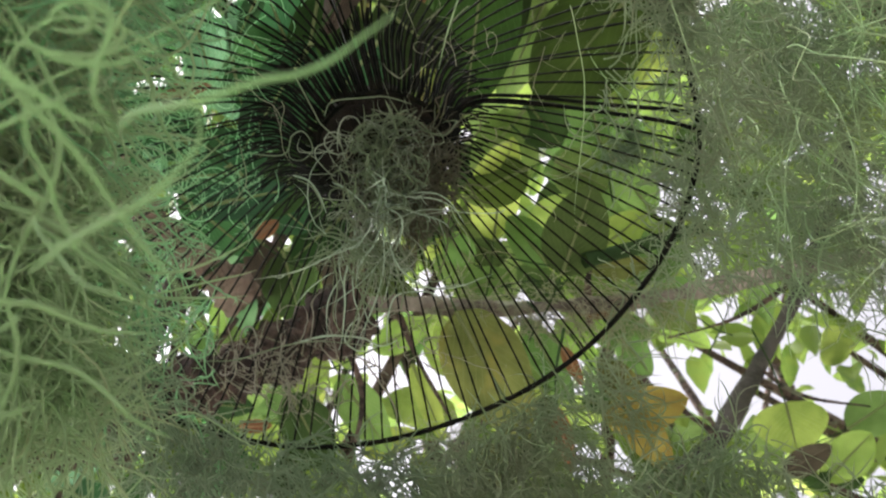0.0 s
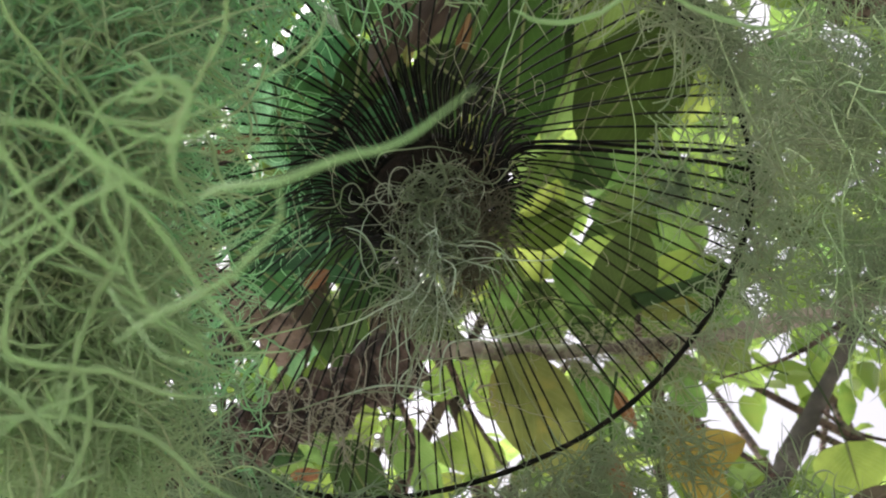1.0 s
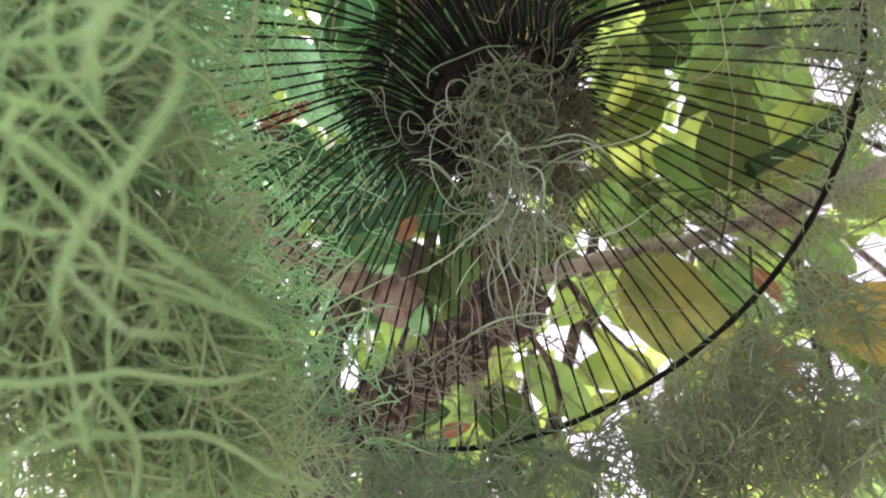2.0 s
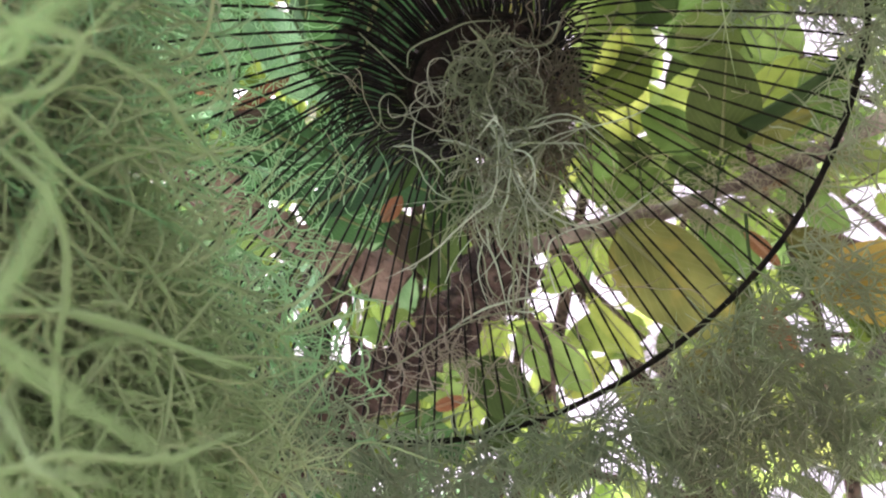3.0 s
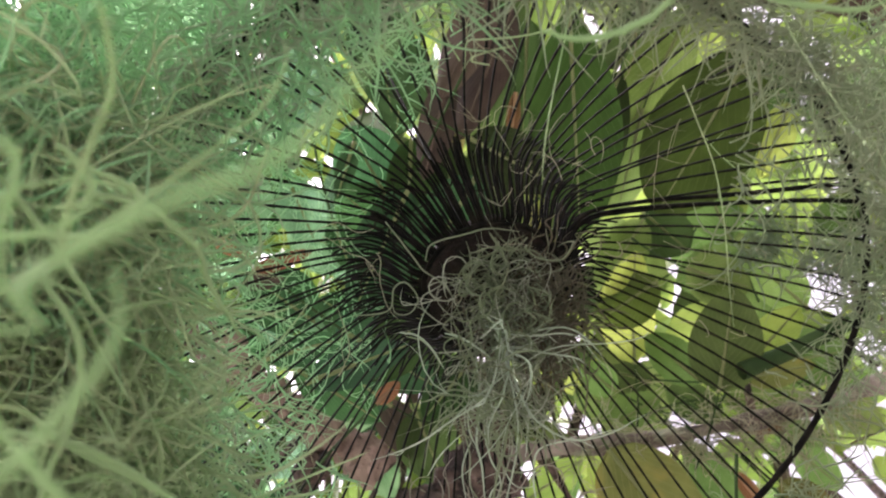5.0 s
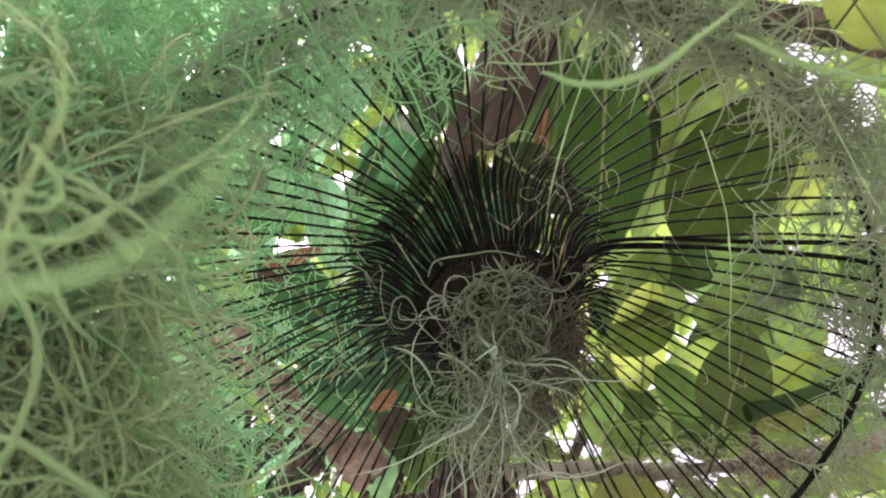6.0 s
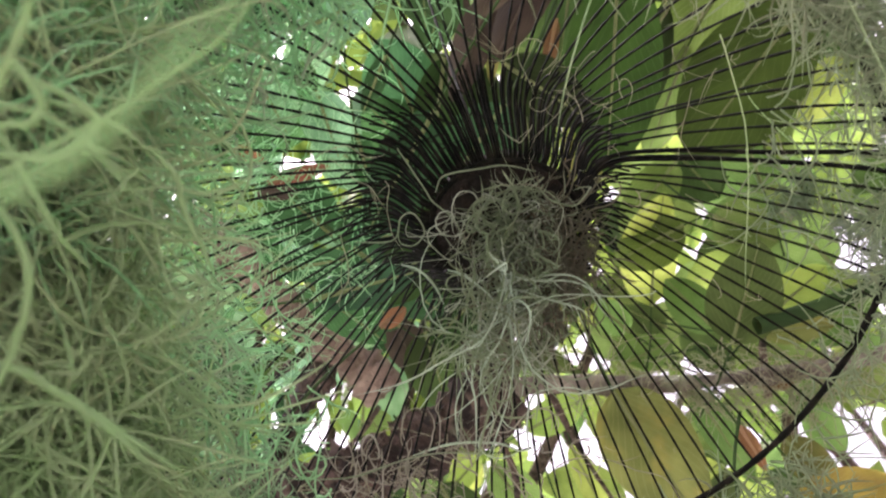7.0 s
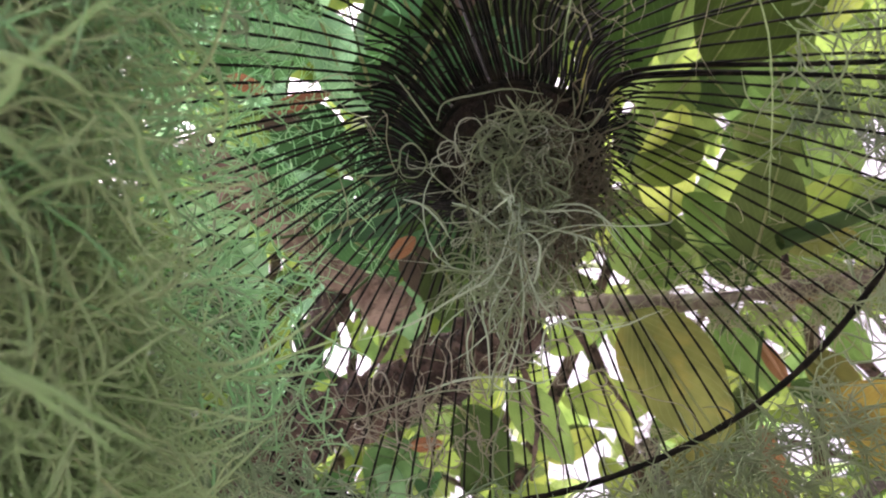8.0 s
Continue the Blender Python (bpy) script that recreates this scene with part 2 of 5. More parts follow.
def tubes(paths, radii, sides=5):
    """Tubes along paths (n, k, 3) with radii (n, k): vertices and quads."""
    paths = np.asarray(paths, dtype=np.float64)
    n, k, _ = paths.shape
    tan = np.gradient(paths, axis=1)
    tan /= np.linalg.norm(tan, axis=2, keepdims=True) + 1e-12
    ref = np.where(np.abs(tan[:, :1, 2:3]) > 0.8, np.array([1.0, 0.3, 0.0]), np.array([0.1, 0.2, 1.0]))
    u = np.empty_like(tan)
    prev = np.broadcast_to(ref, (n, 1, 3))[:, 0]
    for i in range(k):
        ui = prev - (prev * tan[:, i]).sum(1, keepdims=True) * tan[:, i]
        ui /= np.linalg.norm(ui, axis=1, keepdims=True) + 1e-12
        u[:, i] = ui
        prev = ui
    v = np.cross(tan, u)
    a = np.arange(sides) * 2 * np.pi / sides
    ring = u[:, :, None] * np.cos(a)[None, None, :, None] + v[:, :, None] * np.sin(a)[None, None, :, None]
    verts = paths[:, :, None] + ring * np.asarray(radii)[:, :, None, None]
    idx = np.arange(n * k * sides).reshape(n, k, sides)
    nxt = np.roll(idx, -1, axis=2)
    q = np.stack([idx[:, :-1], nxt[:, :-1], nxt[:, 1:], idx[:, 1:]], -1).reshape(-1, 4)
    return verts.reshape(-1, 3), q


def spline(points, count):
    """Smooth curve through a few points, resampled evenly."""
    p = np.asarray(points, dtype=np.float64)
    p = np.vstack([2 * p[0] - p[1], p, 2 * p[-1] - p[-2]])
    out = []
    for i in range(1, len(p) - 2):
        for t in np.linspace(0, 1, 24, endpoint=False):
            out.append(0.5 * (2 * p[i] + (p[i + 1] - p[i - 1]) * t + (2 * p[i - 1] - 5 * p[i] + 4 * p[i + 1] - p[i + 2]) * t * t
                              + (3 * p[i] - p[i - 1] - 3 * p[i + 1] + p[i + 2]) * t ** 3))
    out.append(p[-2])
    out = np.array(out)
    s = np.r_[0, np.cumsum(np.linalg.norm(np.diff(out, axis=0), axis=1))]
    w = np.linspace(0, s[-1], count)
    return np.stack([np.interp(w, s, out[:, i]) for i in range(3)], 1)


def tube_mesh(name, points, r0, r1, mat, count=24, sides=8, rough=0.0, seed=1, thin=0.0):
    rng = np.random.default_rng(seed)
    path = spline(points, count)
    rad = np.linspace(r0, r1, count)
    if thin:
        w = np.linspace(0, 1, count)
        rad = rad * (1 - thin * w ** 5) * (1 - thin * (1 - w) ** 8)
        path = path + np.cumsum(rng.normal(size=path.shape), axis=0) * r0 * 0.10
    if rough:
        rad = rad * (1 + rough * np.convolve(rng.normal(size=count + 4), np.ones(5) / 5, "valid"))
    v, q = tubes(path[None], rad[None], sides)
    if rough:
        v = v + rng.normal(size=v.shape) * rough * 0.15 * r0
    return mesh_from(name, v, q, mat)


# ---- ground ----
bm = bmesh.new()
bmesh.ops.create_grid(bm, x_segments=60, y_segments=60, size=300)
for vert in bm.verts:
    vert.co.z = 0.04 * noise.noise(vert.co * 0.2) - 0.02
ground_mesh = bpy.data.meshes.new("ground")
bm.to_mesh(ground_mesh)
bm.free()
ground_mesh.materials.append(BOUNCE_GROUND)
tagged(new("ground", ground_mesh), "unseen gravel ground, made pale to bounce light up", "ground", kind="structure")

# ---- wire basket: hoop, neck and about a hundred ribs; axis upright at x = y = 0 ----
HOOP_Z = 1.9
HOOP_R = 0.17
RIBS = 100
basket = tagged(new("wire_basket"), "flared black wire basket hung upside down, draped with moss", "basket")
basket.location = (0, 0, HOOP_Z)
# outline of a rib: radius, height over the hoop
PROFILE = [(0.034, 0.061), (0.039, 0.062), (0.045, 0.069), (0.053, 0.078), (0.065, 0.080), (0.087, 0.068), (0.115, 0.048), (0.145, 0.024), (0.163, 0.008), (0.170, 0.0)]
NECK_X, NECK_Y = 0.014, 0.003


def rib_path(azimuth, rng, count=30):
    prof = spline([(r, 0, z) for r, z in PROFILE], count)
    wob = rng.normal() * 0.003
    tw = rng.normal() * 0.006
    s = np.linspace(0, 1, count)
    lift = 0.0010 * rng.normal() * np.sin(np.pi * s) + 0.0009 * np.sin(9 * s + rng.uniform(0, 6))
    a = azimuth + tw * np.sin(np.pi * s) + wob * np.sin(2 * np.pi * s)
    off = np.clip((0.17 - prof[:, 0]) / 0.135, 0, 1)
    return np.stack([prof[:, 0] * np.cos(a) + NECK_X * off, prof[:, 0] * np.sin(a) + NECK_Y * off, prof[:, 2] + lift], 1)


rng = np.random.default_rng(11)
for i in range(RIBS):
    a = 2 * math.pi * (i + 0.10 * rng.normal()) / RIBS
    v, q = tubes(rib_path(a, rng, 44)[None], 0.00062 * (1 + 0.18 * np.sin(1.9 * np.arange(44) + rng.uniform(0, 6)))[None], 5)
    part("rib", mesh_from("rib", v, q, WIRE), basket)
# two more courses of short ribs cross them in the neck
for i in range(200):
    a = 2 * math.pi * (i // 2 + (0.5 if i % 2 else 0.2) + 0.2 * rng.normal()) / 100
    top = int(rng.integers(12, 19))
    path = rib_path(a, rng, 60)[:top]
    path[:, 2] += (0.006 if i % 2 else 0.012) * np.sin(np.linspace(0, math.pi * 0.9, top))
    v, q = tubes(path[None], np.full((1, top), 0.00056), 5)
    part("short_rib", mesh_from("short_rib", v, q, WIRE), basket)
# a few ribs lie together as a thicker stay
for a0 in (0.02, 0.075):
    v, q = tubes(rib_path(a0, rng)[None], np.full((1, 30), 0.0011), 6)
    part("stay", mesh_from("stay", v, q, WIRE), basket, "thick black wire stay")


def ring_mesh(name, r, z, thick, mat, rng, wobble):
    a = np.linspace(0, 2 * np.pi, 145)
    rr = r + wobble * np.sin(3 * a + 0.7) + wobble * 0.5 * np.sin(7 * a)
    zz = z + wobble * np.sin(2 * a + 1.0)
    k = min(1.0, (0.17 - r) / 0.135)
    v, q = tubes(np.stack([rr * np.cos(a) + NECK_X * k, rr * np.sin(a) + NECK_Y * k, zz], 1)[None], thick * (1 + 0.12 * np.sin(61 * a))[None], 8)
    return mesh_from(name, v, q, mat)


part("hoop", ring_mesh("hoop", HOOP_R, 0, 0.0016, WIRE, rng, 0.0012), basket, "thick black wire rim")
part("neck_ring", ring_mesh("neck_ring", 0.0345, 0.0605, 0.0014, WIRE, rng, 0.0004), basket)
bm = bmesh.new()
bmesh.ops.create_cone(bm, cap_ends=True, segments=40, radius1=0.0355, radius2=0.030, depth=0.016)
bmesh.ops.subdivide_edges(bm, edges=bm.edges, cuts=2, use_grid_fill=True)
for vert in bm.verts:
    vert.co += Vector((noise.noise(vert.co * 90), noise.noise(vert.co * 90 + Vector((5, 0, 0))), 1.5 * noise.noise(vert.co * 70))) * 0.0018
    vert.co += Vector((NECK_X, NECK_Y, 0.069))
me = bpy.data.meshes.new("plug")
bm.to_mesh(me)
bm.free()
me.materials.append(COIR)
part("plug", me, basket, "dark brown fibre plug")
part("hanger", tube_mesh("hanger", [(NECK_X, NECK_Y, 0.07), (0.004, 0.001, 0.45), (0, 0, 0.80)], 0.0012, 0.0012, WIRE, 12, 6), basket, "thin hanging wire")

# ---- moss ----
CLEAR = [(np.array([0.031, -0.277, 1.545]), 0.07), (np.array([0.03, -0.255, 1.575]), 0.07), (np.array([0.035, -0.236, 1.60]), 0.085), (np.array([0.05, -0.23, 1.615]), 0.085)]


def filaments(rng, roots, heading, spread, length, radius, curl=0.5, sag=0.15, seg=13, sides=4, shoots=0):
    """Curly moss filaments from roots; heading: mean way (n, 3)."""
    n = len(roots)
    d = heading + rng.normal(size=(n, 3)) * spread
    d /= np.linalg.norm(d, axis=1, keepdims=True)
    axis = rng.normal(size=(n, 3))
    axis /= np.linalg.norm(axis, axis=1, keepdims=True)
    bend = rng.normal(size=(n, 1)) * curl
    length = length * rng.uniform(0.5, 1.5, size=n)
    step = (length / seg)[:, None]
    p = roots.copy()
    pts = [p.copy()]
    for _ in range(seg):
        axis = axis + rng.normal(size=(n, 3)) * 0.25
        axis /= np.linalg.norm(axis, axis=1, keepdims=True)
        bend = bend * 0.93 + rng.normal(size=(n, 1)) * curl * 0.33
        d = d + np.cross(axis, d) * bend
        d[:, 2] -= sag * 0.3
        d /= np.linalg.norm(d, axis=1, keepdims=True)
        p = p + d * step
        pts.append(p.copy())
    paths = np.stack(pts, 1)
    keep = np.ones(n, dtype=bool)
    for c, r in CLEAR:
        keep &= (np.linalg.norm(paths - c, axis=2) > r).all(axis=1)
    paths = paths[keep]
    rad = (radius * rng.uniform(0.7, 1.35, size=n))[keep][:, None] * np.r_[np.linspace(1.0, 0.9, seg - 2), 0.7, 0.45, 0.12][None]
    v, q = tubes(paths, rad, sides)
    if shoots and len(paths):
        # short thread-like leaves along the stems
        m = len(paths) * shoots
        k = rng.integers(0, len(paths), size=m)
        at = rng.integers(1, seg - 1, size=m)
        foot = paths[k, at]
        way = paths[k, at + 1] - foot
        way /= np.linalg.norm(way, axis=1, keepdims=True) + 1e-12
        way = way + rng.normal(size=(m, 3)) * 0.55
        way /= np.linalg.norm(way, axis=1, keepdims=True)
        hook = rng.normal(size=(m, 3)) * 0.35
        w = np.linspace(0, 1, 5)[None, :, None]
        reach = rng.uniform(0.006, 0.017, size=m)[:, None, None]
        twigs = foot[:, None] + (way[:, None] * w + hook[:, None] * w * w) * reach
        thin = rad[k, at][:, None] * np.array([0.75, 0.7, 0.6, 0.4, 0.12])[None]
        v2, q2 = tubes(twigs, thin, 3)
        q2 = q2 + len(v)
        v = np.vstack([v, v2])
        q = np.vstack([q, q2])
    return v, q


def in_ellipsoid(rng, n, c, h):
    u = rng.normal(size=(n, 3))
    u /= np.linalg.norm(u, axis=1, keepdims=True)
    return np.array(c) + u * rng.uniform(0, 1, size=(n, 1)) ** 0.42 * np.array(h)


def on_ring(rng, n, a0, a1, r0, r1, z0, z1):
    a = np.radians(rng.uniform(a0, a1, size=n))
    r = rng.uniform(r0, r1, size=n)
    return np.stack([r * np.cos(a), r * np.sin(a), rng.uniform(z0, z1, size=n)], 1)


def moss_clump(seed, blobs, label, mat=None, length=0.045, radius=0.00065, curl=0.42, spread=0.8, sag=0.15, heading=(0, 0, -0.6), sides=4, seg=13, shoots=0):
    """One hanging clump; blobs: (count, centre, half sizes), or along the rim (count, (angles, radii), (heights))."""
    rng = np.random.default_rng(seed)
    vs, qs, base = [], [], 0
    for count, c, h in blobs:
        roots = on_ring(rng, count, *c, *h) if len(c) == 4 else in_ellipsoid(rng, count, c, h)
        v, q = filaments(rng, roots, np.array([heading]), spread, np.full(count, length), np.full(count, radius), curl, sag, seg=seg, sides=sides, shoots=shoots)
        vs.append(v)
        qs.append(q + base)
        base += len(v)
    ob = new("moss_clump", mesh_from("moss_clump", np.vstack(vs), np.vstack(qs), mat or MOSS))
    return tagged(ob, label, "spanish moss", "moss on the basket", "stuff")


# tuft in the neck, hanging down on the axis
moss_clump(21, [(54, (0.020, -0.006, 1.946), (0.022, 0.022, 0.011)), (51, (0.006, 0.008, 1.924), (0.022, 0.024, 0.022)), (24, (-0.006, 0.022, 1.898), (0.014, 0.016, 0.022))],
           "grey-green tangled moss tuft hanging from the basket neck", MOSS_TUFT, length=0.040, radius=0.00046, spread=1.0, curl=0.55, seg=18, sides=5, shoots=4)
moss_clump(37, [(50, (0.012, -0.004, 1.942), (0.028, 0.024, 0.018)), (30, (-0.004, 0.018, 1.908), (0.020, 0.022, 0.022))],
           "thin silvery moss threads curled through the tuft", MOSS_GREY, length=0.030, radius=0.00030, spread=1.2, curl=0.6, shoots=3)
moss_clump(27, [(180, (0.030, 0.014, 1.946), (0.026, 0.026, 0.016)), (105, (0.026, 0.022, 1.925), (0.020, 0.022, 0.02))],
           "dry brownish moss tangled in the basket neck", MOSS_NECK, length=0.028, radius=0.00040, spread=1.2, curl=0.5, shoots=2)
# near-black threads added over the ribs to darken the neck
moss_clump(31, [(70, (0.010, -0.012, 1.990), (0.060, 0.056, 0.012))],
           "near-black threads added to darken the neck of the basket", NECK_DARK, length=0.035, radius=0.00040, spread=1.5, sag=0.0, heading=(0, 0, 0))
# curtain beside the camera's way, from the rim down
CURTAIN = [(162, -0.083, -0.220, 1.868), (162, -0.060, -0.205, 1.885), (95, -0.051, -0.176, 1.940), (172, -0.085, -0.196, 1.830), (172, -0.069, -0.181, 1.847), (60, -0.067, -0.150, 1.899), (172, -0.098, -0.170, 1.813), (172, -0.083, -0.152, 1.828), (35, -0.085, -0.116, 1.877), (183, -0.111, -0.143, 1.796), (183, -0.097, -0.123, 1.810), (20, -0.104, -0.082, 1.854), (183, -0.130, -0.112, 1.787), (183, -0.115, -0.089, 1.799), (12, -0.120, -0.045, 1.841), (162, -0.117, -0.198, 1.827), (162, -0.147, -0.148, 1.805), (172, -0.132, -0.056, 1.789), (14, -0.142, 0.004, 1.821)]
moss_clump(22, [(int(n * 0.62), (x, y, z), (0.028, 0.026, 0.032)) for n, x, y, z in CURTAIN if z < 1.85 and y > -0.19],
           "dense pale green moss curtain hanging from the basket rim", length=0.055, radius=0.00046, seg=11, sides=3, shoots=3)
moss_clump(36, [(int(n * 1.45), (x - 0.006, y + 0.012, z + 0.012), (0.036, 0.034, 0.038)) for n, x, y, z in CURTAIN if z < 1.85 and y > -0.19],
           "fine pale green moss threads inside the hanging curtain", length=0.04, radius=0.00050, curl=0.3, seg=9, sides=3)
moss_clump(42, [(int(n * 0.96), (x - 0.004, y + 0.006, z + 0.006), (0.034, 0.032, 0.036)) for n, x, y, z in CURTAIN if z >= 1.85],
           "mint green moss threads at the top of the curtain", MOSS_MINT, length=0.04, radius=0.00043, curl=0.35, seg=10, sides=3, shoots=2)
moss_clump(47, [(int(n * 1.3), (x - 0.004, y + 0.008, z + 0.008), (0.036, 0.034, 0.038)) for n, x, y, z in CURTAIN if z < 1.85 and y <= -0.17],
           "mint green moss beside the pale curtain", MOSS_MINT, length=0.045, radius=0.00042, curl=0.35, seg=10, sides=3, shoots=2)
# thin veil over the ribs on that side
moss_clump(23, [(130, (-0.14, -0.015, 1.90), (0.055, 0.105, 0.05)), (47, (-0.028, -0.156, 1.955), (0.034, 0.03, 0.03)), (47, (-0.060, -0.125, 1.956), (0.034, 0.03, 0.03)), (28, (-0.088, -0.084, 1.951), (0.034, 0.03, 0.03)), (26, (-0.112, -0.039, 1.945), (0.034, 0.03, 0.03)), (26, (-0.135, 0.015, 1.934), (0.034, 0.03, 0.03)), (27, (0.003, -0.157, 1.937), (0.034, 0.03, 0.03)), (54, (-0.046, -0.196, 1.941), (0.034, 0.03, 0.03)), (41, (-0.004, -0.189, 1.930), (0.034, 0.03, 0.03)), (39, (-0.023, -0.161, 1.953), (0.04, 0.03, 0.03)), (72, (0.010, -0.158, 1.977), (0.04, 0.03, 0.03))],
           "thin green moss veil over the wire ribs", mat=MOSS_MINT, length=0.036, radius=0.00056, curl=0.6, seg=9, shoots=2)
moss_clump(39, [(150, (165, 262, 0.115, 0.175), (1.885, 1.945)), (50, (150, 205, 0.13, 0.18), (1.87, 1.91))],
           "wispy mint green moss clinging to the wire ribs", mat=MOSS_SAGE, length=0.03, radius=0.00058, curl=0.75, seg=9, sides=3, shoots=2)
moss_clump(38, [(215, (238, 292, 0.155, 0.19), (1.87, 1.905)), (75, (228, 285, 0.13, 0.18), (1.88, 1.93))],
           "green moss threads wound round the basket rim", MOSS_MINT, length=0.034, radius=0.00050, curl=0.35, seg=9, sides=3)
moss_clump(43, [(980, (172, 306, 0.163, 0.180), (1.880, 1.904))],
           "green moss wrapped round the rim beside the curtain", MOSS_SAGE, length=0.026, radius=0.00042, curl=0.45, spread=1.2, seg=8, sides=3)
moss_clump(44, [(640, (-62, -12, 0.163, 0.180), (1.880, 1.904)), (150, (-12, 22, 0.164, 0.178), (1.882, 1.904))],
           "grey-green moss wrapped round the basket rim", MOSS_FINE, length=0.026, radius=0.00042, curl=0.45, spread=1.2, seg=8, sides=3)
moss_clump(45, [(9, (-0.040, -0.195, 1.690), (0.025, 0.03, 0.03)), (9, (-0.070, -0.165, 1.700), (0.025, 0.03, 0.03)), (8, (-0.078, -0.175, 1.750), (0.025, 0.03, 0.03)), (8, (-0.062, -0.195, 1.785), (0.025, 0.03, 0.03))],
           "long loose moss strands looping out of the curtain", MOSS_STRAND, length=0.06, radius=0.00036, curl=0.3, spread=1.1, sag=0.05, seg=24, sides=6, shoots=3)
moss_clump(50, [(170, (158, 240, 0.148, 0.186), (1.858, 1.895))],
           "pale curly moss hooked over the rim beside the curtain", MOSS_SAGE, length=0.032, radius=0.0006, curl=0.8, spread=1.3, seg=12, sides=4, shoots=3)
# more of it lies on the outside of the ribs there
moss_clump(46, [(230, (150, 285, 0.060, 0.165), (1.985, 2.06)), (130, (200, 300, 0.10, 0.20), (1.95, 2.0))],
           "mint green moss lying on the outside of the ribs", MOSS_MINT, length=0.038, radius=0.00036, curl=0.45, spread=1.3, seg=9, sides=3, shoots=2)
# fringe on the far rim
moss_clump(24, [(170, (98, 112, 0.170, 0.205), (1.868, 1.900)), (620, (110, 150, 0.152, 0.202), (1.866, 1.902)), (430, (150, 205, 0.145, 0.20), (1.868, 1.908)), (120, (160, 215, 0.12, 0.17), (1.875, 1.918))],
           "matted green moss fringe on the basket rim", MOSS_FRINGE, length=0.03, radius=0.00055, curl=0.26, seg=8, sides=3)
moss_clump(32, [(110, (58, 63, 0.188, 0.24), (1.868, 1.912)), (620, (69, 100, 0.188, 0.24), (1.868, 1.912)), (120, (50, 98, 0.172, 0.19), (1.88, 1.903)), (400, (0.121, 0.179, 1.812), (0.055, 0.03, 0.026)), (150, (0.178, 0.171, 1.762), (0.05, 0.03, 0.018)), (378, (0.062, 0.257, 1.873), (0.05, 0.035, 0.03)), (294, (0.002, 0.221, 1.862), (0.05, 0.035, 0.03))],
           "matted olive moss fringe on the basket rim", MOSS_FINE, length=0.03, radius=0.00055, curl=0.26, seg=8, sides=3)
moss_clump(41, [(85, (70, 100, 0.175, 0.24), (1.87, 1.912)), (88, (0.121, 0.179, 1.812), (0.055, 0.03, 0.026)), (40, (0.178, 0.171, 1.762), (0.05, 0.03, 0.018)), (99, (0.062, 0.257, 1.873), (0.05, 0.035, 0.03)), (77, (0.002, 0.221, 1.862), (0.05, 0.035, 0.03))],
           "longer stringy strands hanging from the olive fringe", MOSS_FINE, length=0.042, radius=0.0003, curl=0.25, shoots=4)
# curtain outside the rim
moss_clump(25, [(800, (0.30, 0.15, 2.00), (0.05, 0.09, 0.09)), (504, (0.34, 0.26, 1.99), (0.07, 0.07, 0.08)), (474, (0.25, 0.05, 2.00), (0.035, 0.06, 0.06)), (593, (0.34, 0.07, 2.04), (0.07, 0.08, 0.08)), (474, (0.311, 0.094, 2.047), (0.08, 0.07, 0.06)), (300, (0.218, 0.140, 1.945), (0.055, 0.045, 0.035)), (200, (0.290, 0.185, 1.955), (0.06, 0.04, 0.03))],
           "grey-green moss curtain hanging behind the basket", MOSS_FINE, length=0.032, radius=0.00050, curl=0.26, seg=8, sides=3)
moss_clump(35, [(230, (0.27, 0.08, 1.98), (0.08, 0.12, 0.10))],
           "longer pale strands in the moss curtain", MOSS, length=0.08, radius=0.0004, curl=0.35, shoots=3)
moss_clump(29, [(292, (-15, 46, 0.165, 0.20), (1.885, 1.935)), (210, (-70, 30, 0.158, 0.19), (1.875, 1.915)), (40, (-14, 14, 0.125, 0.17), (1.90, 1.935))],
           "grey-green moss caught on the basket rim", MOSS_FINE, length=0.028, radius=0.00048, curl=0.3, seg=8, sides=3)
# loose strands over the rim near the camera
moss_clump(26, [(8, (0.15, -0.09, 1.89), (0.06, 0.05, 0.04)), (5, (0.09, -0.13, 1.92), (0.05, 0.04, 0.03))],
           "loose moss strands over the basket rim", length=0.075, radius=0.0003, curl=0.2, shoots=2)
moss_clump(40, [(34, (-70, 60, 0.08, 0.165), (1.912, 1.95)), (6, (-60, -5, 0.06, 0.11), (1.935, 1.96))],
           "fine dry threads caught between the wire ribs", MOSS_DRY, length=0.022, radius=0.00018, curl=0.6, spread=1.4, seg=9, sides=3, shoots=2)
# long wisps under the tuft
moss_clump(33, [(14, (0.004, 0.010, 1.915), (0.016, 0.016, 0.016))],
           "long pale moss wisps hanging under the tuft", MOSS_WISP, length=0.075, radius=0.0004, shoots=5, curl=0.4, spread=0.35, heading=(0, 0, -1))
# pale dry stems tangled before the dark branch
moss_clump(49, [(16, (-0.105, 0.085, 1.925), (0.045, 0.03, 0.01)), (22, (-0.075, 0.115, 1.925), (0.05, 0.03, 0.01)), (14, (-0.02, 0.12, 1.93), (0.04, 0.03, 0.01))],
           "pale dry stems tangled under the ribs", MOSS_STEM, length=0.04, radius=0.00042, curl=0.55, spread=1.4, sag=0.02, heading=(0, 0, 0), seg=12, sides=4, shoots=3)
# grey tangle between the leaves
moss_clump(48, [(110, (0.200, 0.200, 2.15), (0.030, 0.016, 0.012)), (150, (0.245, 0.245, 2.15), (0.035, 0.018, 0.014))],
           "grey moss tangled among the leaves", MOSS_FRINGE, length=0.035, radius=0.0006, curl=0.5, spread=1.3, seg=9, sides=3)
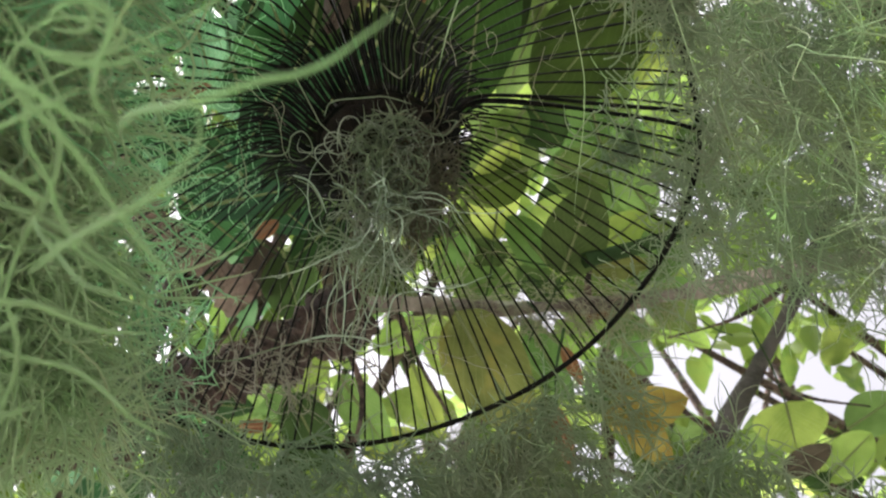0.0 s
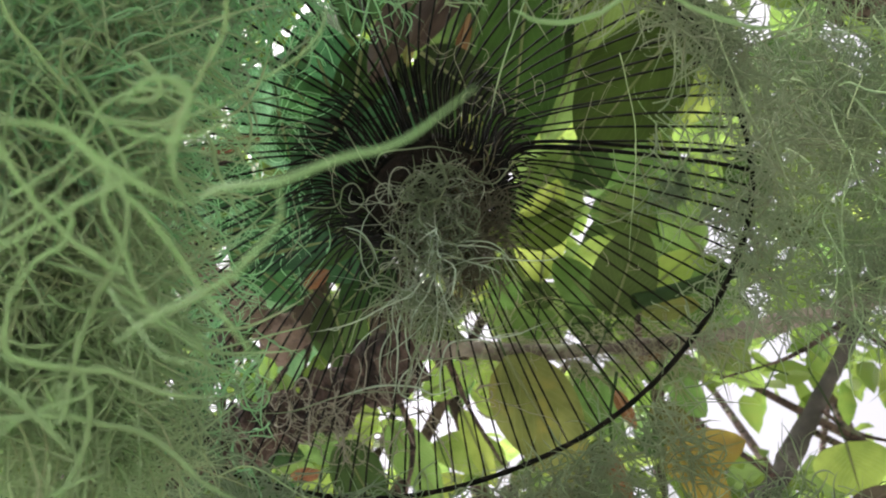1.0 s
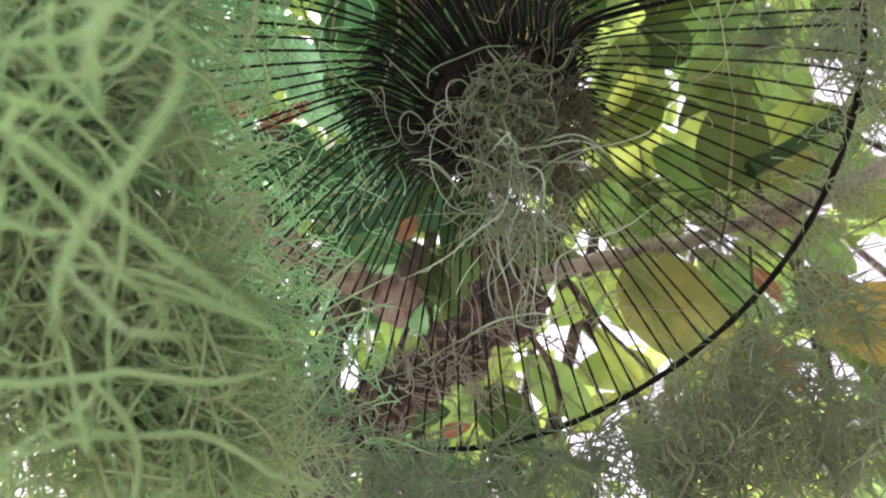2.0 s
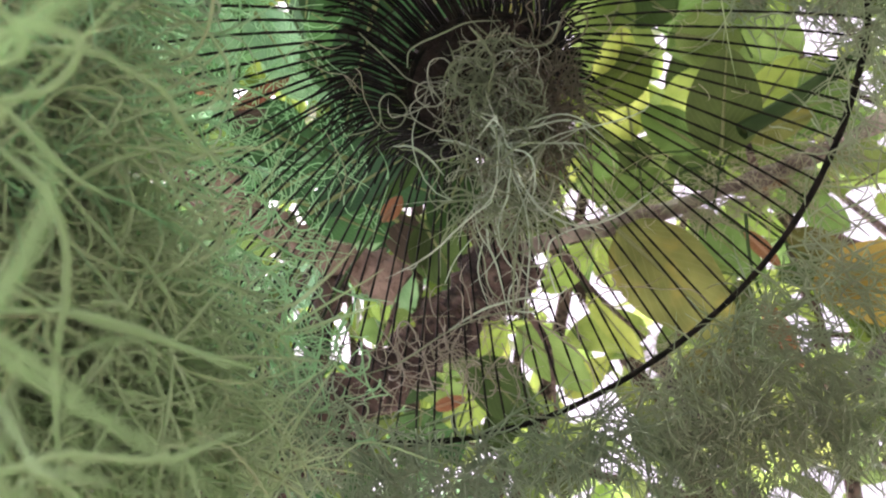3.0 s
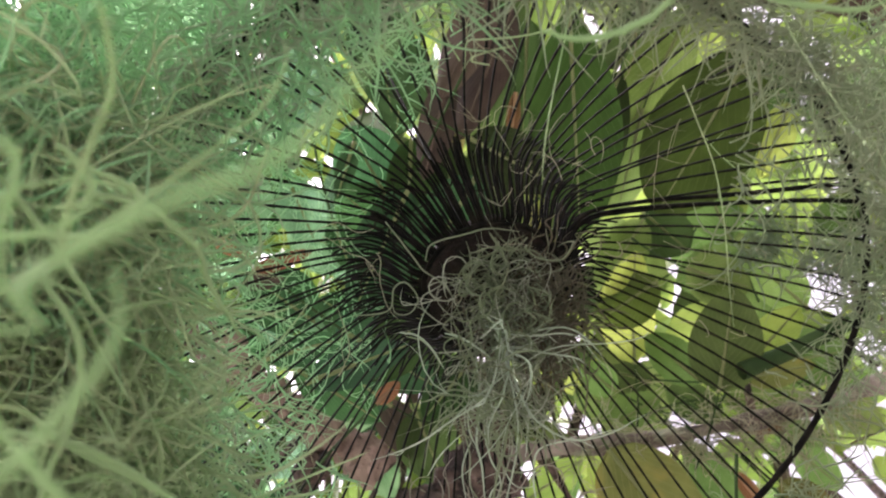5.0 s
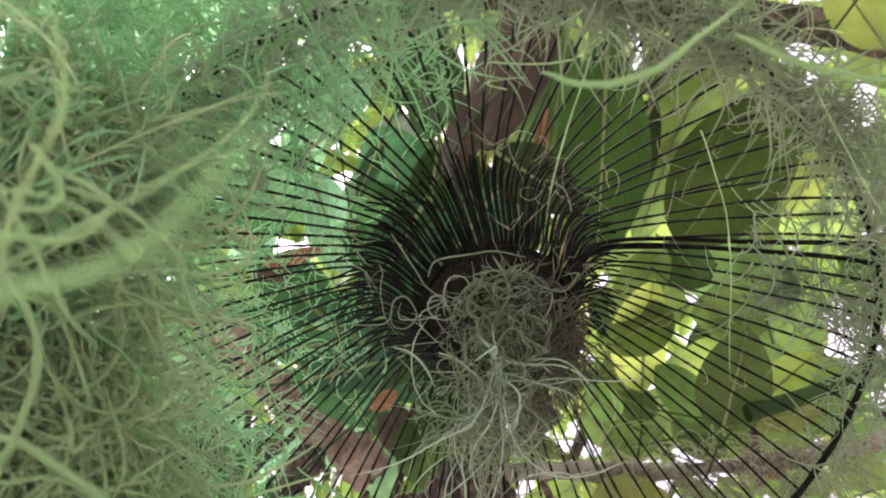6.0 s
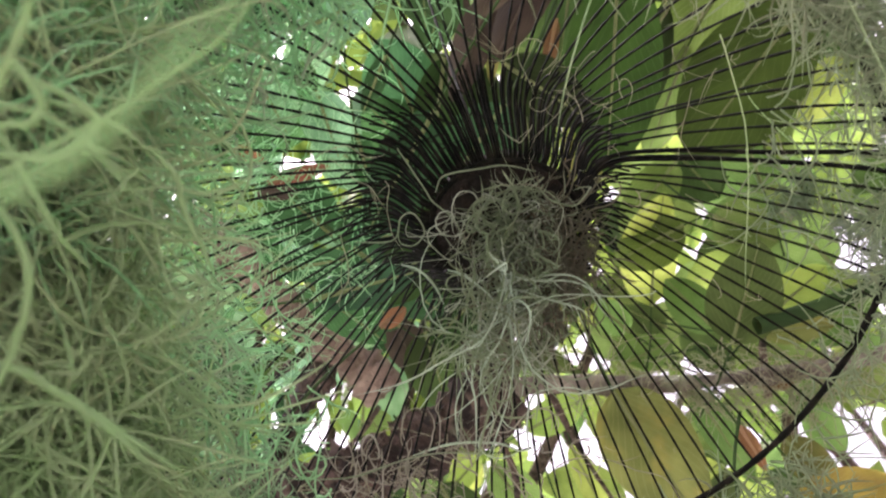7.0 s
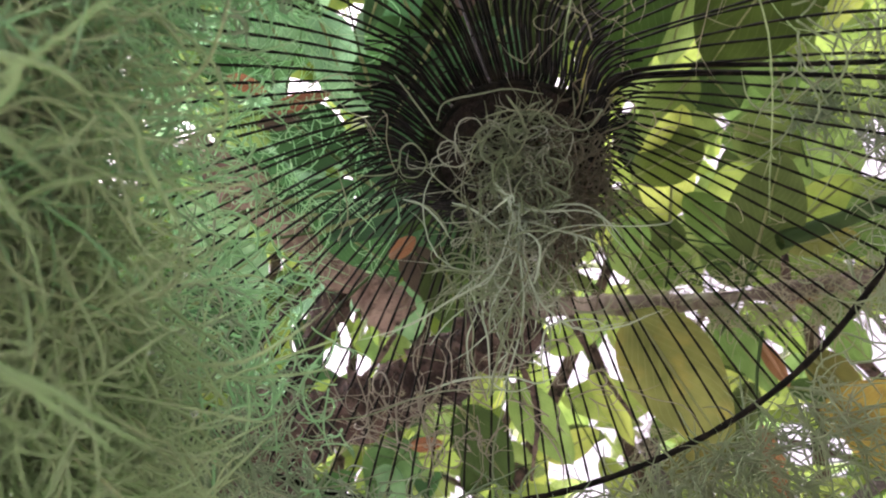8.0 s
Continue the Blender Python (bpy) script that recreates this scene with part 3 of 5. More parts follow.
# wisps on the tree limb
moss_clump(34, [(80, (-0.050, 0.83, 2.41), (0.04, 0.09, 0.025)), (100, (-0.064, 1.026, 2.38), (0.045, 0.12, 0.03)), (120, (0.209, 0.461, 2.215), (0.05, 0.03, 0.025)), (130, (0.143, 0.442, 2.220), (0.05, 0.03, 0.025)), (110, (0.077, 0.425, 2.228), (0.05, 0.03, 0.025)), (90, (0.016, 0.397, 2.230), (0.05, 0.03, 0.025)), (34, (-0.163, 0.341, 2.180), (0.05, 0.04, 0.03)), (34, (-0.253, 0.324, 2.160), (0.05, 0.04, 0.03)), (40, (-0.217, 0.227, 2.270), (0.05, 0.04, 0.03))],
           "dry moss wisps caught on the tree limb", MOSS_DRY, length=0.05, radius=0.00052, curl=0.3, seg=9, sides=3)
# stray bits on the ribs
moss_clump(30, [(12, (0.0, 0.0, 1.935), (0.15, 0.15, 0.015))],
           "stray bits of moss lying on the wire ribs", MOSS_DRY, length=0.03, radius=0.00022, curl=0.6, spread=1.5, shoots=2)

# long single strands close to the camera's way
def moss_strand(points, radius, seed, end=0.85):
    ob = new("moss_strand", tube_mesh("moss_strand", points, radius, radius * end, MOSS_STRAND, 48, 8, 0.06, seed, 0.75))
    tagged(ob, "single pale green moss strand hanging before the basket", "spanish moss", "single moss strands")


moss_strand([(-0.0088, -0.2056, 1.6654), (0.0001, -0.2149, 1.6495), (0.0101, -0.2201, 1.6365), (0.0178, -0.2200, 1.6368), (0.0260, -0.2188, 1.6375), (0.0366, -0.2225, 1.6374)], 0.00058, 0, 0.75)
moss_strand([(-0.0150, -0.2241, 1.6547), (-0.0124, -0.2150, 1.6537), (-0.0110, -0.2079, 1.6527), (-0.0089, -0.1975, 1.6493), (-0.0061, -0.1875, 1.6452), (-0.0057, -0.1828, 1.6440)], 0.00060, 1, 0.60)
moss_strand([(0.0077, -0.2134, 1.6483), (0.0066, -0.2106, 1.6440), (0.0002, -0.2094, 1.6378), (-0.0038, -0.2091, 1.6363), (-0.0143, -0.2031, 1.6433), (-0.0283, -0.1926, 1.6555)], 0.00055, 2, 0.85)
moss_strand([(-0.0222, -0.2320, 1.6547), (-0.0169, -0.2280, 1.6556), (-0.0147, -0.2197, 1.6587), (-0.0111, -0.2091, 1.6630), (-0.0088, -0.2056, 1.6654)], 0.00058, 3, 0.85)
moss_strand([(-0.0150, -0.2199, 1.6759), (-0.0093, -0.2220, 1.6762), (-0.0047, -0.2208, 1.6749), (-0.0043, -0.2182, 1.6728), (-0.0092, -0.2127, 1.6678), (-0.0100, -0.2085, 1.6665), (-0.0088, -0.2056, 1.6654)], 0.00055, 4, 0.85)
moss_strand([(-0.0510, -0.1927, 1.6789), (-0.0565, -0.1847, 1.6781), (-0.0575, -0.1787, 1.6806), (-0.0533, -0.1663, 1.6885), (-0.0496, -0.1611, 1.6910), (-0.0410, -0.1507, 1.6904), (-0.0381, -0.1371, 1.7012)], 0.00074, 5, 0.85)
moss_strand([(-0.0652, -0.1635, 1.6932), (-0.0691, -0.1524, 1.6970), (-0.0668, -0.1438, 1.6991), (-0.0545, -0.1373, 1.6941), (-0.0433, -0.1320, 1.6810), (-0.0409, -0.1192, 1.6846)], 0.00070, 6, 0.85)
moss_strand([(-0.0539, -0.1662, 1.6882), (-0.0628, -0.1483, 1.6978), (-0.0715, -0.1366, 1.6978), (-0.0751, -0.1384, 1.6824), (-0.0759, -0.1433, 1.6708)], 0.00074, 7, 0.85)
moss_strand([(-0.0383, -0.2038, 1.6895), (-0.0370, -0.1986, 1.6881), (-0.0401, -0.1953, 1.6854), (-0.0450, -0.1954, 1.6832), (-0.0514, -0.1920, 1.6784)], 0.00058, 8, 0.85)
moss_strand([(-0.0241, -0.2083, 1.6851), (-0.0282, -0.2018, 1.6813), (-0.0279, -0.1943, 1.6783), (-0.0302, -0.1853, 1.6789), (-0.0308, -0.1740, 1.6784)], 0.00050, 9, 0.85)
moss_strand([(-0.0147, -0.2084, 1.6769), (-0.0266, -0.2083, 1.6731), (-0.0347, -0.2082, 1.6697), (-0.0420, -0.2084, 1.6661)], 0.00050, 10, 0.85)
moss_strand([(-0.0191, -0.2181, 1.6787), (-0.0146, -0.2130, 1.6785), (-0.0084, -0.2095, 1.6788), (-0.0010, -0.2093, 1.6802)], 0.00050, 11, 0.85)
moss_strand([(-0.0696, -0.1783, 1.6725), (-0.0657, -0.1699, 1.6768), (-0.0658, -0.1573, 1.6888), (-0.0647, -0.1465, 1.6955)], 0.00058, 12, 0.85)
moss_strand([(-0.0641, -0.1369, 1.6884), (-0.0715, -0.1394, 1.6857), (-0.0762, -0.1470, 1.6739)], 0.00058, 13, 0.85)
moss_strand([(-0.049, -0.194, 1.748), (-0.034, -0.186, 1.745), (-0.026, -0.186, 1.747), (-0.024, -0.189, 1.749), (-0.033, -0.199, 1.753)], 0.00085, 12)
moss_strand([(-0.056, -0.198, 1.778), (-0.053, -0.182, 1.769), (-0.051, -0.166, 1.760), (-0.048, -0.157, 1.756)], 0.00085, 13)
moss_strand([(-0.071, -0.147, 1.750), (-0.058, -0.132, 1.742), (-0.047, -0.119, 1.734)], 0.00085, 14)
moss_strand([(-0.047, -0.184, 1.785), (-0.038, -0.176, 1.781), (-0.033, -0.169, 1.777)], 0.00085, 15)
moss_strand([(-0.077, -0.151, 1.790), (-0.062, -0.150, 1.793), (-0.049, -0.145, 1.793), (-0.040, -0.139, 1.791)], 0.00085, 16)
moss_strand([(0.060, -0.169, 1.772), (0.068, -0.163, 1.770), (0.081, -0.160, 1.770), (0.095, -0.162, 1.773), (0.104, -0.164, 1.775)], 0.00085, 17)
moss_strand([(0.104, -0.154, 1.787), (0.115, -0.143, 1.782), (0.128, -0.135, 1.780), (0.139, -0.132, 1.780)], 0.00085, 18)
moss_strand([(-0.029, -0.203, 1.747), (-0.026, -0.196, 1.742), (-0.029, -0.194, 1.740), (-0.035, -0.196, 1.741)], 0.00085, 19)
moss_strand([(-0.051, -0.185, 1.754), (-0.048, -0.169, 1.742), (-0.055, -0.159, 1.732), (-0.065, -0.152, 1.725), (-0.076, -0.140, 1.713)], 0.00085, 20)
moss_strand([(-0.075, -0.162, 1.743), (-0.061, -0.151, 1.738), (-0.051, -0.139, 1.731), (-0.044, -0.130, 1.725)], 0.00085, 21)
moss_strand([(-0.037, -0.163, 1.791), (-0.034, -0.157, 1.787), (-0.035, -0.149, 1.781), (-0.034, -0.137, 1.772)], 0.00085, 22)

# longer curls that stand out of the tuft
def tuft_curl(points, radius=0.00042):
    ob = new("moss_strand", tube_mesh("moss_strand", points, radius, radius * 0.8, MOSS_TUFT, 40, 7, 0.06, len(points), 0.5))
    tagged(ob, "pale curled moss strand standing out of the tuft", "spanish moss", "curls in the tuft")


tuft_curl([(-0.0140, -0.0580, 1.9550), (-0.0120, -0.0320, 1.9590), (-0.0110, -0.0250, 1.9570), (-0.0050, -0.0120, 1.9520), (-0.0080, 0.0130, 1.9510), (-0.0100, 0.0210, 1.9560)], 0.00042)
tuft_curl([(-0.0490, -0.0280, 1.9450), (-0.0340, -0.0190, 1.9490), (-0.0260, -0.0290, 1.9470), (-0.0190, -0.0320, 1.9420), (-0.0180, -0.0220, 1.9410), (-0.0260, -0.0140, 1.9460), (-0.0320, -0.0160, 1.9490), (-0.0290, -0.0260, 1.9460)])
tuft_curl([(-0.0070, -0.0330, 1.9500), (-0.0010, -0.0370, 1.9540), (0.0140, -0.0350, 1.9520), (0.0270, -0.0340, 1.9470), (0.0380, -0.0260, 1.9460)], 0.00045)
tuft_curl([(-0.0300, -0.0140, 1.9300), (-0.0250, -0.0040, 1.9340), (-0.0240, 0.0090, 1.9320), (-0.0340, 0.0130, 1.9270), (-0.0330, 0.0260, 1.9260)])
tuft_curl([(-0.0150, -0.0080, 1.9250), (-0.0070, 0.0040, 1.9290), (-0.0040, 0.0220, 1.9270), (0.0060, 0.0220, 1.9220), (0.0080, 0.0390, 1.9210)])
tuft_curl([(0.0490, -0.0180, 1.9500), (0.0440, -0.0030, 1.9540), (0.0310, -0.0020, 1.9520), (0.0170, -0.0060, 1.9470)], 0.0004)
tuft_curl([(0.0030, -0.0100, 1.9250), (0.0040, 0.0050, 1.9290), (0.0060, 0.0110, 1.9270)], 0.0007)
tuft_curl([(-0.1150, 0.0610, 1.9050), (-0.0980, 0.0720, 1.9090), (-0.0710, 0.0710, 1.9070), (-0.0490, 0.0720, 1.9020), (-0.0220, 0.0880, 1.9010)], 0.00045)
tuft_curl([(-0.0240, 0.0160, 1.9000), (-0.0300, 0.0410, 1.9040), (-0.0380, 0.0580, 1.9020), (-0.0360, 0.0740, 1.8970)])
tuft_curl([(0.0030, 0.0070, 1.9100), (-0.0130, 0.0240, 1.9140), (-0.0200, 0.0450, 1.9120), (-0.0210, 0.0620, 1.9070), (-0.0340, 0.0820, 1.9060)])
tuft_curl([(-0.0020, 0.0280, 1.9100), (0.0030, 0.0470, 1.9140), (-0.0030, 0.0620, 1.9120), (-0.0160, 0.0670, 1.9070)])
tuft_curl([(-0.0100, 0.0110, 1.9150), (-0.0240, 0.0260, 1.9190), (-0.0410, 0.0300, 1.9170), (-0.0540, 0.0440, 1.9120)])


# pale wisps trailing from the tuft over the ribs
def wisp(points, radius):
    ob = new("moss_strand", tube_mesh("moss_strand", points, radius, radius * 0.7, MOSS_WISP, 40, 7, 0.08, len(points) + 3, 0.6))
    tagged(ob, "pale silvery green moss wisp trailing under the tuft", "spanish moss", "wisps under the tuft")


wisp([(-0.0120, -0.0160, 1.9150), (-0.0070, -0.0070, 1.9190), (-0.0020, -0.0010, 1.9150), (0.0020, 0.0100, 1.9140)], 0.00062)
wisp([(-0.0100, 0.0270, 1.9220), (-0.0030, 0.0170, 1.9200), (0.0050, 0.0100, 1.9130), (0.0090, 0.0150, 1.9160), (0.0110, 0.0260, 1.9220), (0.0120, 0.0330, 1.9180), (0.0110, 0.0380, 1.9160)], 0.00052)
wisp([(-0.0070, 0.0080, 1.9210), (-0.0150, 0.0280, 1.9180), (-0.0270, 0.0510, 1.9200), (-0.0340, 0.0760, 1.9280), (-0.0440, 0.1000, 1.9290), (-0.0480, 0.1030, 1.9230)], 0.00070)
wisp([(-0.0080, 0.0210, 1.9190), (-0.0190, 0.0410, 1.9170), (-0.0270, 0.0680, 1.9240), (-0.0300, 0.0890, 1.9290), (-0.0390, 0.1010, 1.9260)], 0.00056)
wisp([(-0.0180, 0.0370, 1.9180), (-0.0120, 0.0370, 1.9180), (-0.0120, 0.0500, 1.9250), (-0.0160, 0.0560, 1.9230)], 0.00050)
wisp([(-0.0290, 0.0480, 1.9190), (-0.0390, 0.0630, 1.9250), (-0.0450, 0.0760, 1.9280), (-0.0490, 0.0880, 1.9240)], 0.00050)
wisp([(-0.0210, 0.1150, 1.9260), (-0.0150, 0.0980, 1.9290), (-0.0060, 0.0790, 1.9240), (0.0030, 0.0730, 1.9190), (0.0150, 0.0830, 1.9240), (0.0200, 0.0950, 1.9270)], 0.00060)
wisp([(-0.0760, 0.0930, 1.9300), (-0.0630, 0.0940, 1.9300), (-0.0490, 0.0910, 1.9240), (-0.0320, 0.1020, 1.9250), (-0.0250, 0.1180, 1.9310), (-0.0140, 0.1150, 1.9280)], 0.00075)
wisp([(0.0060, -0.0150, 1.9190), (0.0090, -0.0080, 1.9140), (0.0080, 0.0030, 1.9130), (0.0040, 0.0130, 1.9190)], 0.00075)
wisp([(-0.0290, -0.0260, 1.9170), (-0.0220, -0.0240, 1.9110), (-0.0200, -0.0120, 1.9150), (-0.0210, 0.0040, 1.9210)], 0.00052)
wisp([(0.0020, 0.0410, 1.9180), (-0.0020, 0.0550, 1.9190), (-0.0120, 0.0800, 1.9270)], 0.00055)
wisp([(-0.0570, 0.0570, 1.9210), (-0.0470, 0.0520, 1.9240), (-0.0370, 0.0490, 1.9260), (-0.0290, 0.0420, 1.9200)], 0.00040)
wisp([(-0.0240, 0.0770, 1.9220), (-0.0250, 0.0930, 1.9290), (-0.0220, 0.0970, 1.9270), (-0.0150, 0.0950, 1.9220)], 0.00040)
wisp([(-0.0300, 0.0870, 1.9270), (-0.0380, 0.0950, 1.9300), (-0.0420, 0.0980, 1.9240), (-0.0400, 0.1060, 1.9240), (-0.0360, 0.1170, 1.9300), (-0.0270, 0.1160, 1.9290)], 0.00062)
wisp([(-0.0190, 0.0310, 1.9240), (-0.0240, 0.0350, 1.9210), (-0.0270, 0.0430, 1.9180), (-0.0290, 0.0580, 1.9240)], 0.00050)

# ---- leaves ----


def leaf_grid(length, width, tip=0.6, cup=0.15, droop=0.15, wave=0.03, nu=9, nv=16):
    """A blade along +y from the origin, face up, folded along its midrib: vertices, quads and u, v."""
    vs, uv = [], []
    for j in range(nv + 1):
        t = j / nv
        half = 0.5 * width * (math.sin(math.pi * t ** tip) ** 0.62 if 0 < t < 1 else 0.004)
        for i in range(nu):
            s = 2 * i / (nu - 1) - 1
            x = half * s
            z = cup * abs(s) ** 1.3 * half - droop * length * t * t + wave * length * math.sin(7 * t + 3 * s) * abs(s)
            vs.append((x, t * length, z))
            uv.append((s, t))
    faces = []
    for j in range(nv):
        for i in range(nu - 1):
            a = j * nu + i
            faces.append((a, a + 1, a + nu + 1, a + nu))
    return vs, faces, uv


def leaf_mesh(name, length, width, mat, tip=0.6, cup=0.15, droop=0.15):
    vs, faces, uv = leaf_grid(length, width, tip, cup, droop)
    return mesh_from(name, vs, faces, mat, uvs=uv)


def leaf_pose(base, tip, normal):
    b, t = Vector(base), Vector(tip)
    y = (t - b).normalized()
    n = Vector(normal)
    x = y.cross(n).normalized()
    z = x.cross(y).normalized()
    return Matrix.Translation(b) @ Matrix((x, y, z)).transposed().to_4x4(), (t - b).length


tree = tagged(new("fig_tree"), "broad-leaved tree with brown bark and large green leaves", "tree")
TO_CAM = Vector((0.03, -0.24, 1.6))
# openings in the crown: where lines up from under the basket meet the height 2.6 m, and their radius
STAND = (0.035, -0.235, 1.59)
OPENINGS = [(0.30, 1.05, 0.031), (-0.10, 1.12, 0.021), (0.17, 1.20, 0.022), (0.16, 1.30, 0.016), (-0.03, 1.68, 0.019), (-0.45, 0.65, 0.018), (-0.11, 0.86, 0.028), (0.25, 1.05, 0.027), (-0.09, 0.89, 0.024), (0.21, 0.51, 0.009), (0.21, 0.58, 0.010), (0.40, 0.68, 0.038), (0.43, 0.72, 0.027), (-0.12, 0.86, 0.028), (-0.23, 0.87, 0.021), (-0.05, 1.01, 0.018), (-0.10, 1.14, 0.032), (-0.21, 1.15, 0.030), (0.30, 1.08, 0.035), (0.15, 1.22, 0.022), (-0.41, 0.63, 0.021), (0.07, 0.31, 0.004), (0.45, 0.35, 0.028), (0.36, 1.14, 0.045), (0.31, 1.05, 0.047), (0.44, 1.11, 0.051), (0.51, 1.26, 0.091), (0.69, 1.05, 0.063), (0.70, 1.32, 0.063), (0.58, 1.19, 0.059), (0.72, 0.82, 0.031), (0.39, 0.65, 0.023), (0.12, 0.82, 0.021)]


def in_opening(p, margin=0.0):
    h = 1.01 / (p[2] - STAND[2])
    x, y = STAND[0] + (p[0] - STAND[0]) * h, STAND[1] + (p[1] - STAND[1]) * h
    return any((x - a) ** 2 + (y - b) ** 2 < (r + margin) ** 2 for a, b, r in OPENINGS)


def tree_leaf(base, tip, width, mat, normal=None, label="", cup=0.15, droop=0.1, shape=0.85, seed=0):
    rng = np.random.default_rng(seed)
    if normal is None:
        normal = -((Vector(base) + Vector(tip)) / 2 - TO_CAM).normalized() * -1
    m, length = leaf_pose(base, tip, normal)
    ob = part("leaf", leaf_mesh("leaf", length, width, mat, shape, cup, droop), tree, label)
    ob.matrix_world = m
    path = spline([(0, 0, -0.0012), (0, length * 0.5, -0.0012 - 0.25 * droop * length), (0, length * 0.97, -0.001 - 0.94 * droop * length)], 14)
    v, q = tubes(path[None], np.linspace(0.0022, 0.0005, 14)[None], 5)
    rib = part("midrib", mesh_from("midrib", v, q, mat if mat in (LEAF_BROWN, LEAF_ORANGE) else VEIN), ob)
    # leaf stalk, curving back and up from the blade
    side = float(rng.uniform(-0.03, 0.03))
    back = float(rng.uniform(0.05, 0.11))
    path = spline([(0, 0.004, -0.001), (side * 0.3, -back * 0.5, 0.004), (side, -back, 0.025)], 8)
    v, q = tubes(path[None], np.linspace(0.0010, 0.0014, 8)[None], 5)
    part("leaf_stalk", mesh_from("leaf_stalk", v, q, TWIG), ob)
    return ob


def twig(points, r0, r1, seed):
    part("twig", tube_mesh("twig", points, r0, r1, BARK, 24, 7, 0.25, seed), tree)


def far_tree(foot, blobs, size=1.0):
    """A tree behind, or added out of view: tapered trunk, limbs to each part of the crown, and a loose crown of many
    leaves.
    """
    rng = np.random.default_rng(int(abs(foot[0]) * 100) + 3)
    thing = tagged(new("tree"), "leafy tree with a loose green crown, behind or added out of view", "tree", "trees behind")
    fork = (foot[0], foot[1], 2.2)
    top = np.mean([c for c, r, n in blobs], axis=0)
    tip = (foot[0] + 0.3 * (top[0] - foot[0]), foot[1] + 0.3 * (top[1] - foot[1]), max(top[2], 2.2) + 0.5)
    part("trunk", tube_mesh("trunk", [(foot[0], foot[1], -0.05), (foot[0] + 0.05, foot[1], 1.2), fork, tip], 0.085, 0.012, BARK, 40, 12, 0.2, 5), thing)
    vs, qs, base = [], [], 0
    for c, r, n in blobs:
        mid = ((c[0] + fork[0]) / 2 + 0.1, (c[1] + fork[1]) / 2, (c[2] + fork[2]) / 2 - 0.1)
        part("limb", tube_mesh("limb", [fork, mid, c], 0.03, 0.008, BARK, 20, 7, 0.2, n), thing)
        p = in_ellipsoid(rng, n, c, (r, r, r * 0.8))
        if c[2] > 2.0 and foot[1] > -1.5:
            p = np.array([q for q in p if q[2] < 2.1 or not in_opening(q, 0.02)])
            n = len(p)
        y = rng.normal(size=(n, 3)) + np.array([0, 0, -0.5])
        y /= np.linalg.norm(y, axis=1, keepdims=True)
        z = rng.normal(size=(n, 3)) * 0.6 + np.array([0, 0, 1.0])
        x = np.cross(y, z)
        x /= np.linalg.norm(x, axis=1, keepdims=True)
        z = np.cross(x, y)
        ln = rng.uniform(0.07, 0.15, size=n) * size
        wd = ln * rng.uniform(0.4, 0.6, size=n)
        prof = [(0, 0, 0), (0.30, 0.25, 0.10), (0.42, 0.55, 0.08), (0.22, 0.85, -0.02), (0, 1.0, -0.12), (-0.22, 0.85, -0.02), (-0.42, 0.55, 0.08), (-0.30, 0.25, 0.10), (0, 0.25, 0), (0, 0.55, -0.02), (0, 0.85, -0.07)]
        pr = np.array(prof)
        v = p[:, None] + x[:, None] * (pr[:, 0] * 1.0)[None, :, None] * wd[:, None, None] + y[:, None] * pr[:, 1][None, :, None] * ln[:, None, None] + z[:, None] * pr[:, 2][None, :, None] * ln[:, None, None]
        tri = np.array([(0, 1, 8), (1, 2, 9), (1, 9, 8), (2, 3, 10), (2, 10, 9), (3, 4, 10), (4, 5, 10), (5, 6, 9), (5, 9, 10), (6, 7, 8), (6, 8, 9), (7, 0, 8)])
        vs.append(v.reshape(-1, 3))
        qs.append((tri[None] + np.arange(n)[:, None, None] * 11).reshape(-1, 3) + base)
        base += n * 11
    crown = part("crown", mesh_from("crown", np.vstack(vs), np.vstack(qs), CROWN), thing, "loose crown of mid-green leaves")
    crown["kind"] = "stuff"
    return thing


CROWN, rn_, rl_, rb_ = material("crown_leaves")
r_geo = rn_.new("ShaderNodeNewGeometry")
crown_c = mix_colors(rn_, rl_, r_geo.outputs["Random Per Island"], (0.10, 0.19, 0.035), (0.26, 0.38, 0.08))
crown_c = mix_colors(rn_, rl_, noise_fac(rn_, rl_, 30, 3, 0.4, 0.7), crown_c, (0.22, 0.31, 0.06))
rl_.new(crown_c, rb_.inputs["Base Color"])
rb_.inputs["Roughness"].default_value = 0.45
add_translucent(rn_, rl_, rb_, crown_c, 0.55)

# leaves right over the basket; the dark greens carry shade in their colour
tree_leaf((0.164, 0.025, 2.324), (0.088, 0.197, 2.278), 0.082, LEAF_BOTTLE_SHADE, label="large green leaf, coloured dark for shade", seed=0, shape=1.20)
tree_leaf((0.306, 0.137, 2.327), (0.164, 0.241, 2.313), 0.103, LEAF_BOTTLE_SHADE, label="large green leaf, coloured dark for shade", seed=1, shape=1.20)
tree_leaf((0.193, 0.121, 2.372), (0.090, 0.220, 2.349), 0.060, LEAF_DEEP_SHADE, label="large green leaf, coloured dark for shade", seed=2, shape=1.10)
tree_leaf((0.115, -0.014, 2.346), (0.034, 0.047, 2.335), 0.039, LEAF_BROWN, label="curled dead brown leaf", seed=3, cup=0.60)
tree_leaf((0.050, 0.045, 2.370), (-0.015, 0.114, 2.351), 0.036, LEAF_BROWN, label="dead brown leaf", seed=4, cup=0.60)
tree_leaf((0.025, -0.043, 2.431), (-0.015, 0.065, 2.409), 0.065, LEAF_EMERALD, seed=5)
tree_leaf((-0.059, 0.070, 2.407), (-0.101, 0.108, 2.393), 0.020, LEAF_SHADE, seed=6)
